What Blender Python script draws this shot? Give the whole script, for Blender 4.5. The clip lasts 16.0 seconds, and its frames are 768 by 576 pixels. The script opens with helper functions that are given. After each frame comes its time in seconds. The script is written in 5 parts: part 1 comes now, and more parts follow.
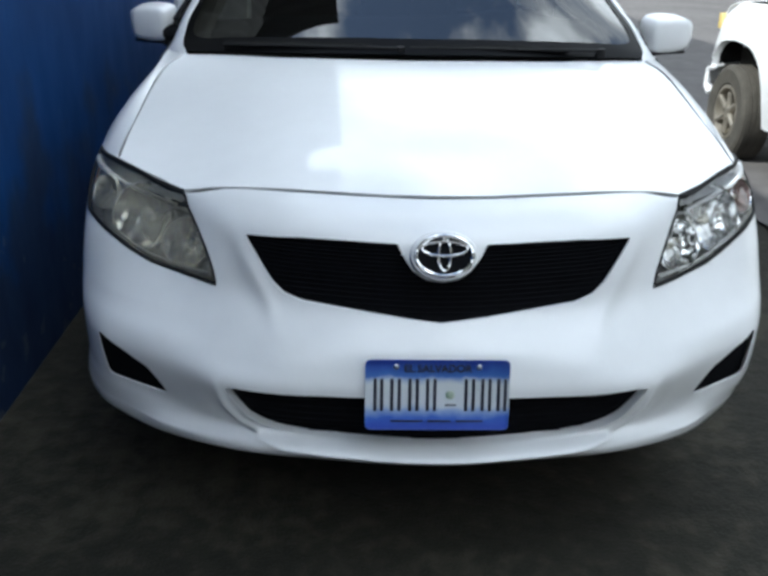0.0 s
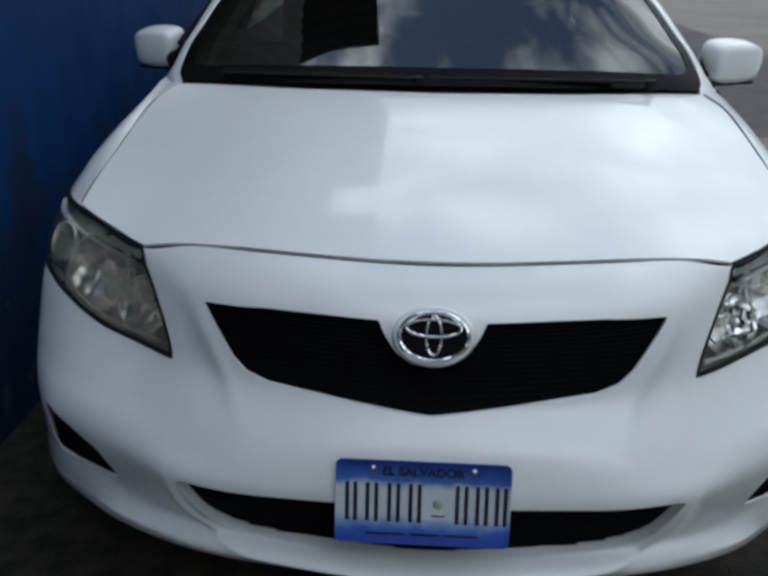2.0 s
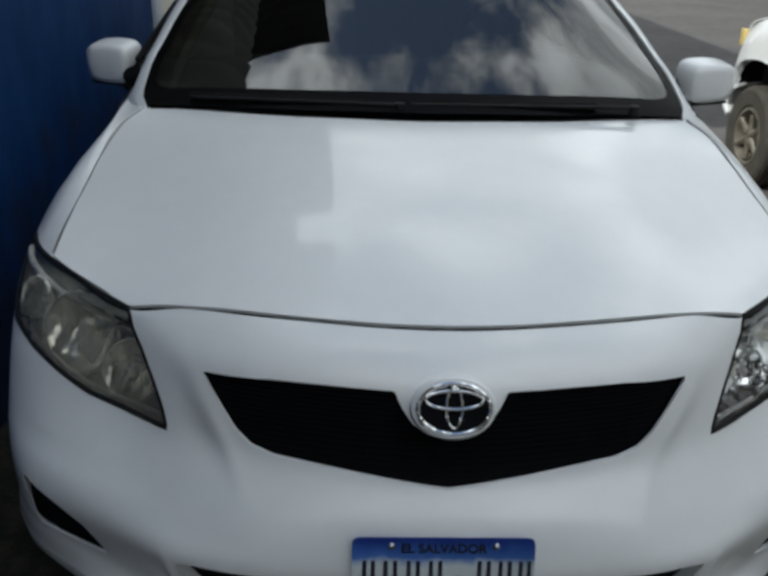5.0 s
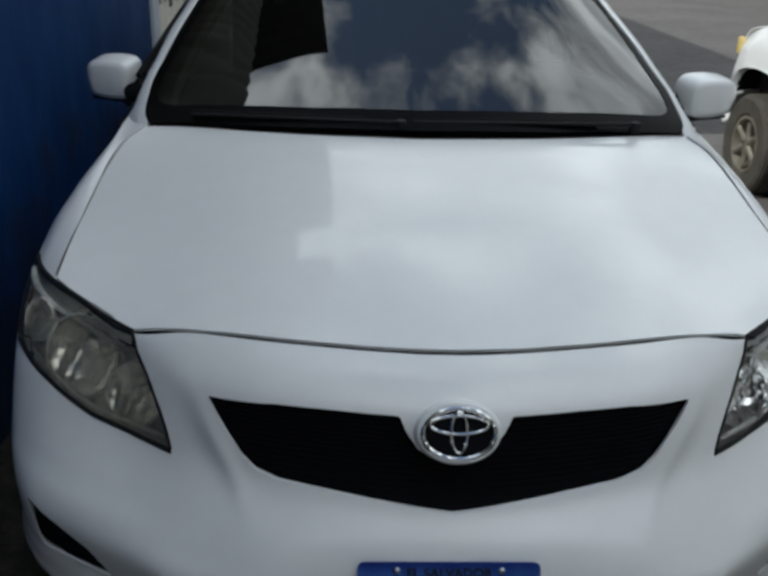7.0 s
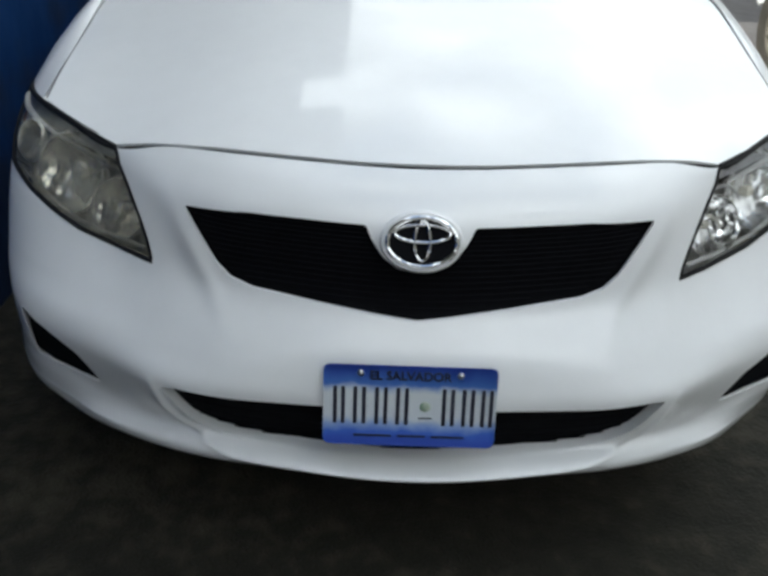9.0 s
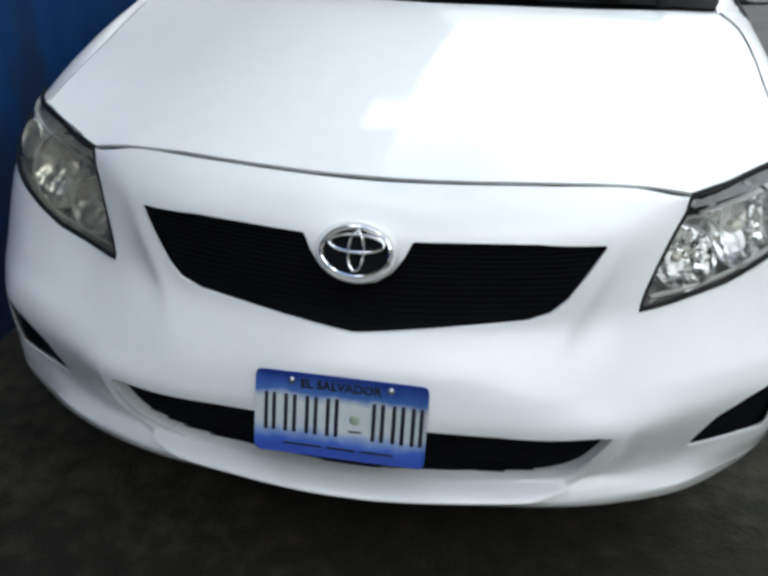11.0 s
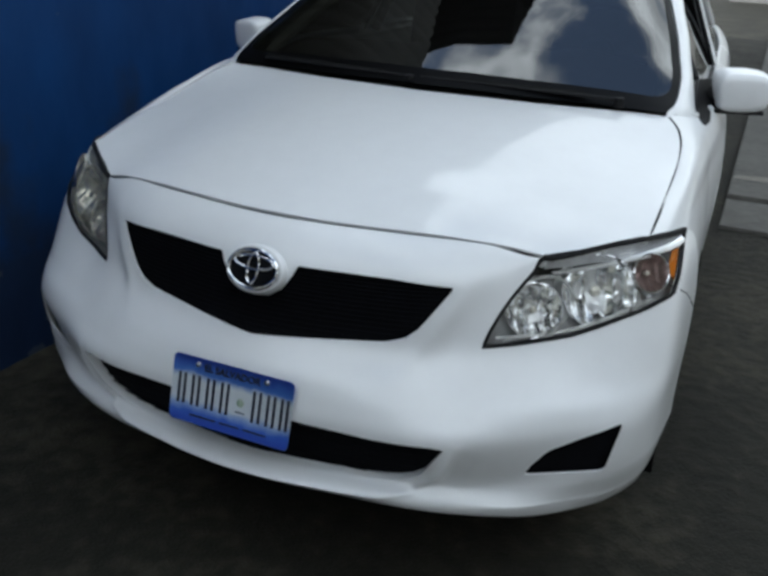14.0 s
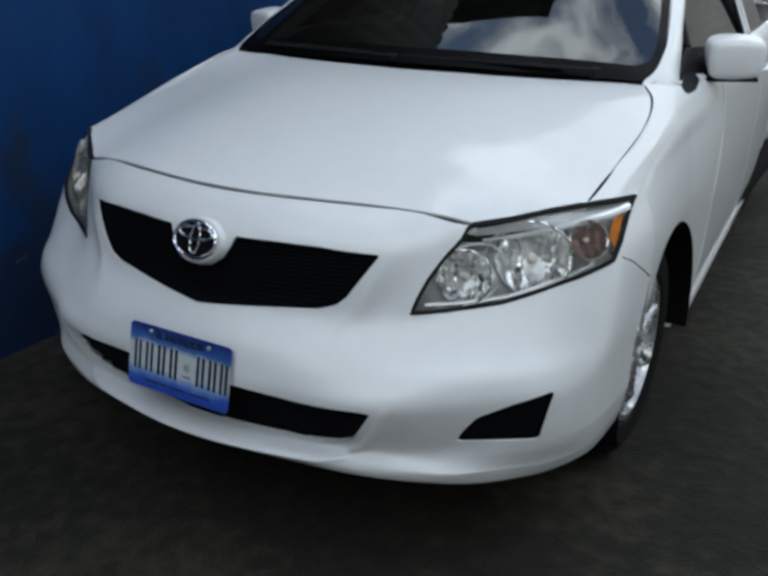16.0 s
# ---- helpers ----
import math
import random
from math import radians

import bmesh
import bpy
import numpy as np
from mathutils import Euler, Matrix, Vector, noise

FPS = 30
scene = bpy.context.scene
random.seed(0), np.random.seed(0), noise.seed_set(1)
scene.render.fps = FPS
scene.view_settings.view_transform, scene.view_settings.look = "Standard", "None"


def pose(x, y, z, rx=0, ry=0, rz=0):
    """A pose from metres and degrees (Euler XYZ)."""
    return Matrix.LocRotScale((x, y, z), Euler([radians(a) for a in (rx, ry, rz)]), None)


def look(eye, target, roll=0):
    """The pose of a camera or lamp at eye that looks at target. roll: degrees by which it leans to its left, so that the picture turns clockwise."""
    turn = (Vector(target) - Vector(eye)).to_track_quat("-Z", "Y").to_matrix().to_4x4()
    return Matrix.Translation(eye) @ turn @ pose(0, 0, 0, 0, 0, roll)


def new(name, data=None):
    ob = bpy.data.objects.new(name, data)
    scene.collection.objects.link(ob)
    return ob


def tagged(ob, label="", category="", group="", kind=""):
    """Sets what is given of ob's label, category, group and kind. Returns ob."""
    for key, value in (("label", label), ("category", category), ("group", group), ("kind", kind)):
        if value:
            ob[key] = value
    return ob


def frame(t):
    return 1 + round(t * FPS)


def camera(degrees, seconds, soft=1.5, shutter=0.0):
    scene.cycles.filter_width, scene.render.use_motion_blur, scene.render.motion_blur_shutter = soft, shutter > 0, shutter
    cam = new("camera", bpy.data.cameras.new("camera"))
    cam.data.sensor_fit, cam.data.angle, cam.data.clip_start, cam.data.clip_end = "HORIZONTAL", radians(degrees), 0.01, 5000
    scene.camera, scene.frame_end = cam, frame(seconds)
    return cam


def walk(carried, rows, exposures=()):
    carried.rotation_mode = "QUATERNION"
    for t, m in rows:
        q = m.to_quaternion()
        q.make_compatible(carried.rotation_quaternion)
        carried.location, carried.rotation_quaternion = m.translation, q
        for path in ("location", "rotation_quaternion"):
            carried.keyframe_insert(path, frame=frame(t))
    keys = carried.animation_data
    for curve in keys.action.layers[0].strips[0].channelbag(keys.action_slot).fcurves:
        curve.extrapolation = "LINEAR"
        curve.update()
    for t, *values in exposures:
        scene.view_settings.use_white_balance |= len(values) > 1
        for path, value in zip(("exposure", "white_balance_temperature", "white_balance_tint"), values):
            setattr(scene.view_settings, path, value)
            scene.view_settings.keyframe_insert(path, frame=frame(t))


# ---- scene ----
cam = camera(47.56, 16.0, soft=3.4)
PATH = [
    (0.0, -0.1862, -1.6640, 1.3624, 67.492, -1.094, -1.740),
    (0.5, -0.1402, -1.5700, 1.3614, 68.994, -1.635, 0.328),
    (1.0, -0.0876, -1.4601, 1.3620, 69.314, -1.711, 2.392),
    (1.5, -0.0286, -1.3795, 1.3612, 68.843, -0.373, 3.680),
    (2.0, -0.0163, -1.3326, 1.3596, 68.390, -0.728, 3.156),
    (2.5, -0.0722, -1.2558, 1.3529, 66.601, -0.993, 0.571),
    (3.0, -0.1394, -1.1816, 1.3583, 66.585, -0.799, -1.147),
    (3.5, -0.1714, -1.1435, 1.3765, 68.220, -1.333, -2.186),
    (4.0, -0.1754, -1.1433, 1.3945, 68.479, -1.434, -2.162),
    (4.5, -0.1753, -1.1711, 1.4365, 68.595, -1.559, -1.388),
    (5.0, -0.1725, -1.1968, 1.4737, 66.664, -1.674, -1.848),
    (5.2, -0.1683, -1.2056, 1.4814, 67.930, -1.581, -2.179),
    (7.3, -0.1877, -1.1826, 1.5086, 66.178, -1.649, -2.106),
    (7.5, -0.1875, -1.1884, 1.4759, 64.730, -1.417, -1.978),
    (8.0, -0.1653, -1.2026, 1.4259, 62.210, -1.338, -2.602),
    (8.5, -0.1264, -1.2316, 1.3994, 60.969, -1.933, -2.094),
    (9.0, -0.0676, -1.2977, 1.3815, 60.831, -1.734, 0.620),
    (9.2, -0.0356, -1.3314, 1.3880, 60.430, -1.638, 1.362),
    (11.3, 0.3560, -1.2612, 1.3386, 63.395, -2.152, 14.122),
    (11.5, 0.4327, -1.2483, 1.3506, 62.735, -3.535, 18.731),
    (12.0, 0.5963, -1.2326, 1.3694, 63.856, -4.012, 20.807),
    (12.5, 0.6828, -1.2706, 1.3740, 63.451, -3.394, 22.047),
    (13.0, 0.7756, -1.3782, 1.3795, 65.740, -4.307, 22.446),
    (13.5, 0.8420, -1.4571, 1.3952, 67.553, -3.697, 22.863),
    (14.0, 0.9200, -1.4778, 1.3984, 68.336, -3.244, 23.641),
    (14.5, 1.0621, -1.4694, 1.3899, 69.055, -3.994, 27.845),
    (15.0, 1.1901, -1.4516, 1.3814, 68.426, -2.506, 29.307),
    (15.5, 1.2591, -1.4386, 1.3762, 68.104, -0.996, 30.282),
    (16.0, 1.2975, -1.3530, 1.3633, 68.055, -0.212, 30.603),
]
EXPOSURES = [(0.0, 0.46, 5850, 4), (0.5, 0.38, 5850, 4), (1.0, 0.02, 5850, 4), (1.5, -0.27, 5800, 4), (2.0, -0.27, 5900, 4), (2.5, -0.33, 6100, 4), (3.0, -0.44, 6100, 4), (3.5, -0.54, 6100, 4), (4.5, -0.49, 6150, 4), (5.0, -0.47, 6200, 4), (7.5, -0.53, 6150, 4), (8.0, -0.44, 6150, 4), (8.5, -0.29, 6150, 4), (9.0, 0.2, 6300, 4), (11.5, 0.53, 6300, 4), (12.0, 0.45, 6100, 4), (12.5, 0.08, 5900, 4), (13.0, 0.04, 5900, 4), (13.5, 0.0, 5950, 4), (14.0, -0.14, 5950, 4), (14.5, -0.18, 5950, 4), (16.0, -0.16, 5950, 4)]
walk(cam, [(r[0], pose(*r[1:])) for r in PATH], EXPOSURES)

# ---------------------------------------------------------------- light
SUN_ELEV, SUN_AZ = 46.0, 245.0   # degrees above the ground; compass turn of the light's source, 0 = +y, 90 = +x
world = bpy.data.worlds.new("world")
scene.world = world
world.use_nodes = True
wn, wl = world.node_tree.nodes, world.node_tree.links
wn.clear()
w_out = wn.new("ShaderNodeOutputWorld")
w_bg = wn.new("ShaderNodeBackground")
sky = wn.new("ShaderNodeTexSky")
sky.sky_type = "NISHITA"
sky.sun_disc = False
sky.sun_elevation, sky.sun_rotation = radians(SUN_ELEV), radians(SUN_AZ)
sky.dust_density = 0.6
# broken white clouds over the blue
w_co = wn.new("ShaderNodeTexCoord")
w_map = wn.new("ShaderNodeMapping")
w_map.inputs["Scale"].default_value = (1.0, 1.0, 1.7)
w_map.inputs["Location"].default_value = (-11.845, -8.543, 10.607)
w_noise = wn.new("ShaderNodeTexNoise")
w_noise.inputs["Scale"].default_value = 3.6
w_noise.inputs["Detail"].default_value = 7.0
w_noise.inputs["Roughness"].default_value = 0.56
w_ramp = wn.new("ShaderNodeValToRGB")
w_ramp.color_ramp.elements[0].position, w_ramp.color_ramp.elements[1].position = 0.455, 0.585
w_ramp.color_ramp.elements[0].color = (0.05, 0.05, 0.05, 1)   # thin veil between the clouds
w_mix = wn.new("ShaderNodeMix")
w_mix.data_type = "RGBA"
wl.new(w_co.outputs["Generated"], w_map.inputs["Vector"])
wl.new(w_map.outputs["Vector"], w_noise.inputs["Vector"])
w_sep = wn.new("ShaderNodeSeparateXYZ")
wl.new(w_co.outputs["Generated"], w_sep.inputs["Vector"])
w_low = wn.new("ShaderNodeMapRange")   # more cloud lower down
w_low.inputs["From Min"].default_value, w_low.inputs["From Max"].default_value = 0.90, 0.60
w_low.inputs["To Min"].default_value, w_low.inputs["To Max"].default_value = 0.0, 0.20
wl.new(w_sep.outputs["Z"], w_low.inputs[0])
w_sum = wn.new("ShaderNodeMath")
wl.new(w_low.outputs[0], w_sum.inputs[0])
wl.new(w_noise.outputs["Fac"], w_sum.inputs[1])
wl.new(w_sum.outputs[0], w_ramp.inputs["Fac"])
wl.new(w_ramp.outputs["Color"], w_mix.inputs[0])
w_blue = wn.new("ShaderNodeVectorMath")   # bright tropical blue
w_blue.operation = "SCALE"
w_blue.inputs["Scale"].default_value = 1.7
wl.new(sky.outputs["Color"], w_blue.inputs[0])
wl.new(w_blue.outputs[0], w_mix.inputs[6])
# thick cores shine brighter than the thin rims
w_core = wn.new("ShaderNodeMapRange")
w_core.inputs["From Min"].default_value, w_core.inputs["From Max"].default_value = 0.50, 0.64
w_core.inputs["To Min"].default_value, w_core.inputs["To Max"].default_value = 0.60, 1.25
wl.new(w_noise.outputs["Fac"], w_core.inputs[0])
w_tone = wn.new("ShaderNodeVectorMath")
w_tone.operation = "SCALE"
w_tone.inputs[0].default_value = (19.5, 19.7, 19.9)
wl.new(w_core.outputs[0], w_tone.inputs["Scale"])
wl.new(w_tone.outputs[0], w_mix.inputs[7])
wl.new(w_mix.outputs[2], w_bg.inputs["Color"])
w_bg.inputs["Strength"].default_value = 0.13
wl.new(w_bg.outputs["Background"], w_out.inputs["Surface"])

sun_data = bpy.data.lights.new("sun", "SUN")
sun_data.energy, sun_data.angle, sun_data.color = 4.8, radians(0.6), (1.0, 0.95, 0.87)
sun = new("sun", sun_data)
sa, se = radians(SUN_AZ), radians(SUN_ELEV)
sun.matrix_world = look(Vector((math.sin(sa) * math.cos(se), math.cos(sa) * math.cos(se), math.sin(se))) * 30, (0, 0, 0))


# ---------------------------------------------------------------- materials
def material(name, color, rough=0.5, metal=0.0, coat=0.0, vary=0.0, vary_scale=6.0, tint=None, bump=0.0, bump_scale=60.0,
             rough_vary=0.0, alpha=1.0, spec=0.5, coat_rough=0.04, stretch=(1, 1, 1)):
    """A surface with two scales of colour change, fine relief and uneven gloss."""
    m = bpy.data.materials.new(name)
    m.use_nodes = True
    n, l = m.node_tree.nodes, m.node_tree.links
    p = n["Principled BSDF"]
    p.inputs["Base Color"].default_value = (*color, 1)
    p.inputs["Roughness"].default_value, p.inputs["Metallic"].default_value = rough, metal
    p.inputs["Coat Weight"].default_value, p.inputs["Coat Roughness"].default_value = coat, coat_rough
    p.inputs["Specular IOR Level"].default_value = spec
    p.inputs["Alpha"].default_value = alpha
    co = n.new("ShaderNodeTexCoord")
    mp = n.new("ShaderNodeMapping")
    mp.inputs["Scale"].default_value = stretch
    l.new(co.outputs["Object"], mp.inputs["Vector"])
    if vary or rough_vary:
        a, b = n.new("ShaderNodeTexNoise"), n.new("ShaderNodeTexNoise")
        a.inputs["Scale"].default_value, a.inputs["Detail"].default_value = vary_scale, 5.0
        b.inputs["Scale"].default_value, b.inputs["Detail"].default_value = vary_scale * 9, 4.0
        for t in (a, b):
            l.new(mp.outputs["Vector"], t.inputs["Vector"])
        add = n.new("ShaderNodeMath")
        add.operation = "ADD"
        l.new(a.outputs["Fac"], add.inputs[0])
        l.new(b.outputs["Fac"], add.inputs[1])
        rng = n.new("ShaderNodeMapRange")
        rng.inputs["From Min"].default_value, rng.inputs["From Max"].default_value = 0.7, 1.3
        l.new(add.outputs[0], rng.inputs["Value"])
        if vary:
            mix = n.new("ShaderNodeMix")
            mix.data_type = "RGBA"
            other = tint or tuple(c * (1 - vary) for c in color)
            mix.inputs[6].default_value, mix.inputs[7].default_value = (*color, 1), (*other, 1)
            l.new(rng.outputs[0], mix.inputs[0])
            l.new(mix.outputs[2], p.inputs["Base Color"])
        if rough_vary:
            r2 = n.new("ShaderNodeMapRange")
            r2.inputs["To Min"].default_value, r2.inputs["To Max"].default_value = max(0.02, rough - rough_vary), min(1, rough + rough_vary)
            l.new(rng.outputs[0], r2.inputs["Value"])
            l.new(r2.outputs[0], p.inputs["Roughness"])
    if bump:
        t = n.new("ShaderNodeTexNoise")
        t.inputs["Scale"].default_value, t.inputs["Detail"].default_value = bump_scale, 6.0
        l.new(mp.outputs["Vector"], t.inputs["Vector"])
        bp = n.new("ShaderNodeBump")
        bp.inputs["Strength"].default_value, bp.inputs["Distance"].default_value = bump, 0.01
        l.new(t.outputs["Fac"], bp.inputs["Height"])
        l.new(bp.outputs["Normal"], p.inputs["Normal"])
    return m


def glass_material(name, tint, haze=0.0, haze_color=(0.5, 0.5, 0.45), gloss=1.0):
    """Thin clear sheet: see-through, with a mirror film that grows at grazing angles, and a share of dull haze."""
    m = bpy.data.materials.new(name)
    m.use_nodes = True
    n, l = m.node_tree.nodes, m.node_tree.links
    n.clear()
    out = n.new("ShaderNodeOutputMaterial")
    clear = n.new("ShaderNodeBsdfTransparent")
    clear.inputs["Color"].default_value = (*tint, 1)
    dull = n.new("ShaderNodeBsdfDiffuse")
    dull.inputs["Color"].default_value = (*haze_color, 1)
    spot = n.new("ShaderNodeTexNoise")
    spot.inputs["Scale"].default_value, spot.inputs["Detail"].default_value = 22.0, 5.0
    co = n.new("ShaderNodeTexCoord")
    l.new(co.outputs["Object"], spot.inputs["Vector"])
    hz = n.new("ShaderNodeMath")
    hz.operation = "MULTIPLY"
    hz.inputs[1].default_value = haze * 2
    l.new(spot.outputs["Fac"], hz.inputs[0])
    m1, m2 = n.new("ShaderNodeMixShader"), n.new("ShaderNodeMixShader")
    l.new(hz.outputs[0], m1.inputs["Fac"])
    l.new(clear.outputs[0], m1.inputs[1])
    l.new(dull.outputs[0], m1.inputs[2])
    shine = n.new("ShaderNodeBsdfGlossy")
    shine.inputs["Roughness"].default_value = 0.01 + haze * 0.15
    fr = n.new("ShaderNodeFresnel")
    fr.inputs["IOR"].default_value = 1.5 + 0.25 * (gloss - 1)
    l.new(fr.outputs[0], m2.inputs["Fac"])
    l.new(m1.outputs[0], m2.inputs[1])
    l.new(shine.outputs[0], m2.inputs[2])
    l.new(m2.outputs[0], out.inputs["Surface"])
    return m


WHITE_PAINT = material("white_car_paint", (0.75, 0.76, 0.775), 0.38, coat=0.72, vary=0.04, vary_scale=2.2, coat_rough=0.045)
GRIME_PAINT = material("grey_sill_paint", (0.55, 0.55, 0.55), 0.4, coat=0.6, vary=0.15, vary_scale=8.0)
BLACK_PLASTIC = material("black_plastic", (0.010, 0.010, 0.011), 0.6, vary=0.3, vary_scale=20, bump=0.15, bump_scale=220, spec=0.18)
GRILLE_BLACK = material("grille_black", (0.0055, 0.0058, 0.0075), 0.75, vary=0.3, vary_scale=30, spec=0.05)
CAVITY = material("dark_cavity", (0.004, 0.004, 0.004), 0.9, spec=0.1)
RUBBER = material("tyre_rubber", (0.008, 0.0078, 0.0075), 0.85, spec=0.15, vary=0.4, vary_scale=14, bump=0.3, bump_scale=90)
CHROME = material("chrome", (0.82, 0.83, 0.85), 0.08, metal=1.0, rough_vary=0.05, vary=0.05, vary_scale=30)
ALLOY = material("alloy_wheel_silver", (0.60, 0.60, 0.61), 0.28, metal=0.8, rough_vary=0.1, vary=0.2, vary_scale=12)
REFLECTOR = material("lamp_reflector", (0.97, 0.98, 0.99), 0.05, metal=0.92, vary=0.12, vary_scale=60, bump=0.12, bump_scale=60)
LAMP_GREY = material("lamp_bezel_chrome", (0.95, 0.96, 0.97), 0.14, metal=0.3, vary=0.15, vary_scale=30, bump=0.5, bump_scale=34)
LAMP_SHADE = material("silver_lamp_brow", (0.62, 0.63, 0.66), 0.22, metal=0.35, vary=0.3, vary_scale=20)
WHITE_METAL = material("bright_lamp_trim", (0.93, 0.94, 0.95), 0.25, metal=0.45, vary=0.1, vary_scale=40)
BEZEL_DULL = material("weathered_lamp_bezel", (0.86, 0.84, 0.74), 0.18, metal=0.35, vary=0.4, vary_scale=25, bump=0.6, bump_scale=45)
DULL_BOWL = material("dusty_lamp_reflector", (0.92, 0.90, 0.83), 0.10, metal=0.8, vary=0.3, vary_scale=35, bump=0.35, bump_scale=55)
LENS_CLEAR = glass_material("clear_lamp_lens", (0.98, 0.98, 0.98), 0.012)
LENS_HAZY = glass_material("hazed_lamp_lens", (0.95, 0.94, 0.90), 0.09, (0.76, 0.73, 0.60))
AMBER = material("amber_plastic", (0.75, 0.24, 0.02), 0.2, coat=0.6, vary=0.2, vary_scale=40)
FADED_AMBER = material("faded_amber_plastic", (0.72, 0.55, 0.20), 0.25, coat=0.4, vary=0.2, vary_scale=30)
RUST_BULB = material("reddish_indicator_bowl", (0.46, 0.33, 0.31), 0.25, metal=0.5, vary=0.4, vary_scale=50, bump=0.3, bump_scale=90)
WINDOW = glass_material("windscreen_glass", (0.17, 0.19, 0.18), 0.003, (0.3, 0.3, 0.3), 3.5)
SIDE_GLASS = glass_material("side_window_glass", (0.22, 0.24, 0.22), 0.02, (0.3, 0.3, 0.3), 1.0)
FRIT = material("black_glass_print", (0.003, 0.003, 0.0035), 0.35, vary=0.2, vary_scale=9, spec=0.06)
DASH = material("dark_dashboard", (0.012, 0.012, 0.013), 0.7, vary=0.3, vary_scale=12, bump=0.3, bump_scale=200)
SEAT_CLOTH = material("beige_seat_cloth", (0.075, 0.07, 0.06), 0.9, vary=0.25, vary_scale=18, bump=0.1, bump_scale=120)
TRIM_BEIGE = material("beige_trim", (0.22, 0.21, 0.17), 0.7, vary=0.15, vary_scale=9)
def plate_paint():
    """Printed plate: blue at top and bottom, fading into a whitish band."""
    m = material("plate_print", (0.5, 0.5, 0.5), 0.35, spec=0.4)
    n, l = m.node_tree.nodes, m.node_tree.links
    co, sep, ns = n.new("ShaderNodeTexCoord"), n.new("ShaderNodeSeparateXYZ"), n.new("ShaderNodeTexNoise")
    ns.inputs["Scale"].default_value, ns.inputs["Detail"].default_value = 24.0, 4.0
    l.new(co.outputs["Object"], sep.inputs[0])
    l.new(co.outputs["Object"], ns.inputs["Vector"])
    mul = n.new("ShaderNodeMath")
    mul.operation = "MULTIPLY_ADD"
    mul.inputs[1].default_value = 0.030
    l.new(ns.outputs["Fac"], mul.inputs[0])
    l.new(sep.outputs["Y"], mul.inputs[2])
    rg = n.new("ShaderNodeMapRange")
    rg.inputs["From Min"].default_value, rg.inputs["From Max"].default_value = -0.0615, 0.0915
    l.new(mul.outputs[0], rg.inputs["Value"])
    ramp = n.new("ShaderNodeValToRGB")
    e = ramp.color_ramp.elements
    e[0].position, e[0].color = 0.05, (0.020, 0.055, 0.33, 1)
    e[1].position, e[1].color = 0.97, (0.016, 0.04, 0.24, 1)
    for q, c in ((0.17, (0.035, 0.10, 0.42)), (0.27, (0.20, 0.29, 0.52)), (0.36, (0.46, 0.50, 0.55)), (0.66, (0.50, 0.54, 0.56)), (0.72, (0.32, 0.38, 0.52)), (0.77, (0.05, 0.13, 0.40))):
        e.new(q).color = (*c, 1)
    l.new(rg.outputs[0], ramp.inputs["Fac"])
    l.new(ramp.outputs["Color"], n["Principled BSDF"].inputs["Base Color"])
    return m


PLATE_PRINT = plate_paint()
PLATE_DARK = material("plate_dark_paint", (0.012, 0.014, 0.03), 0.4)
SEAL = material("plate_seal", (0.45, 0.47, 0.40), 0.5, vary=0.5, vary_scale=160, tint=(0.15, 0.3, 0.2))
BOLT = material("zinc_bolt", (0.55, 0.56, 0.58), 0.3, metal=1.0, vary=0.2, vary_scale=80)


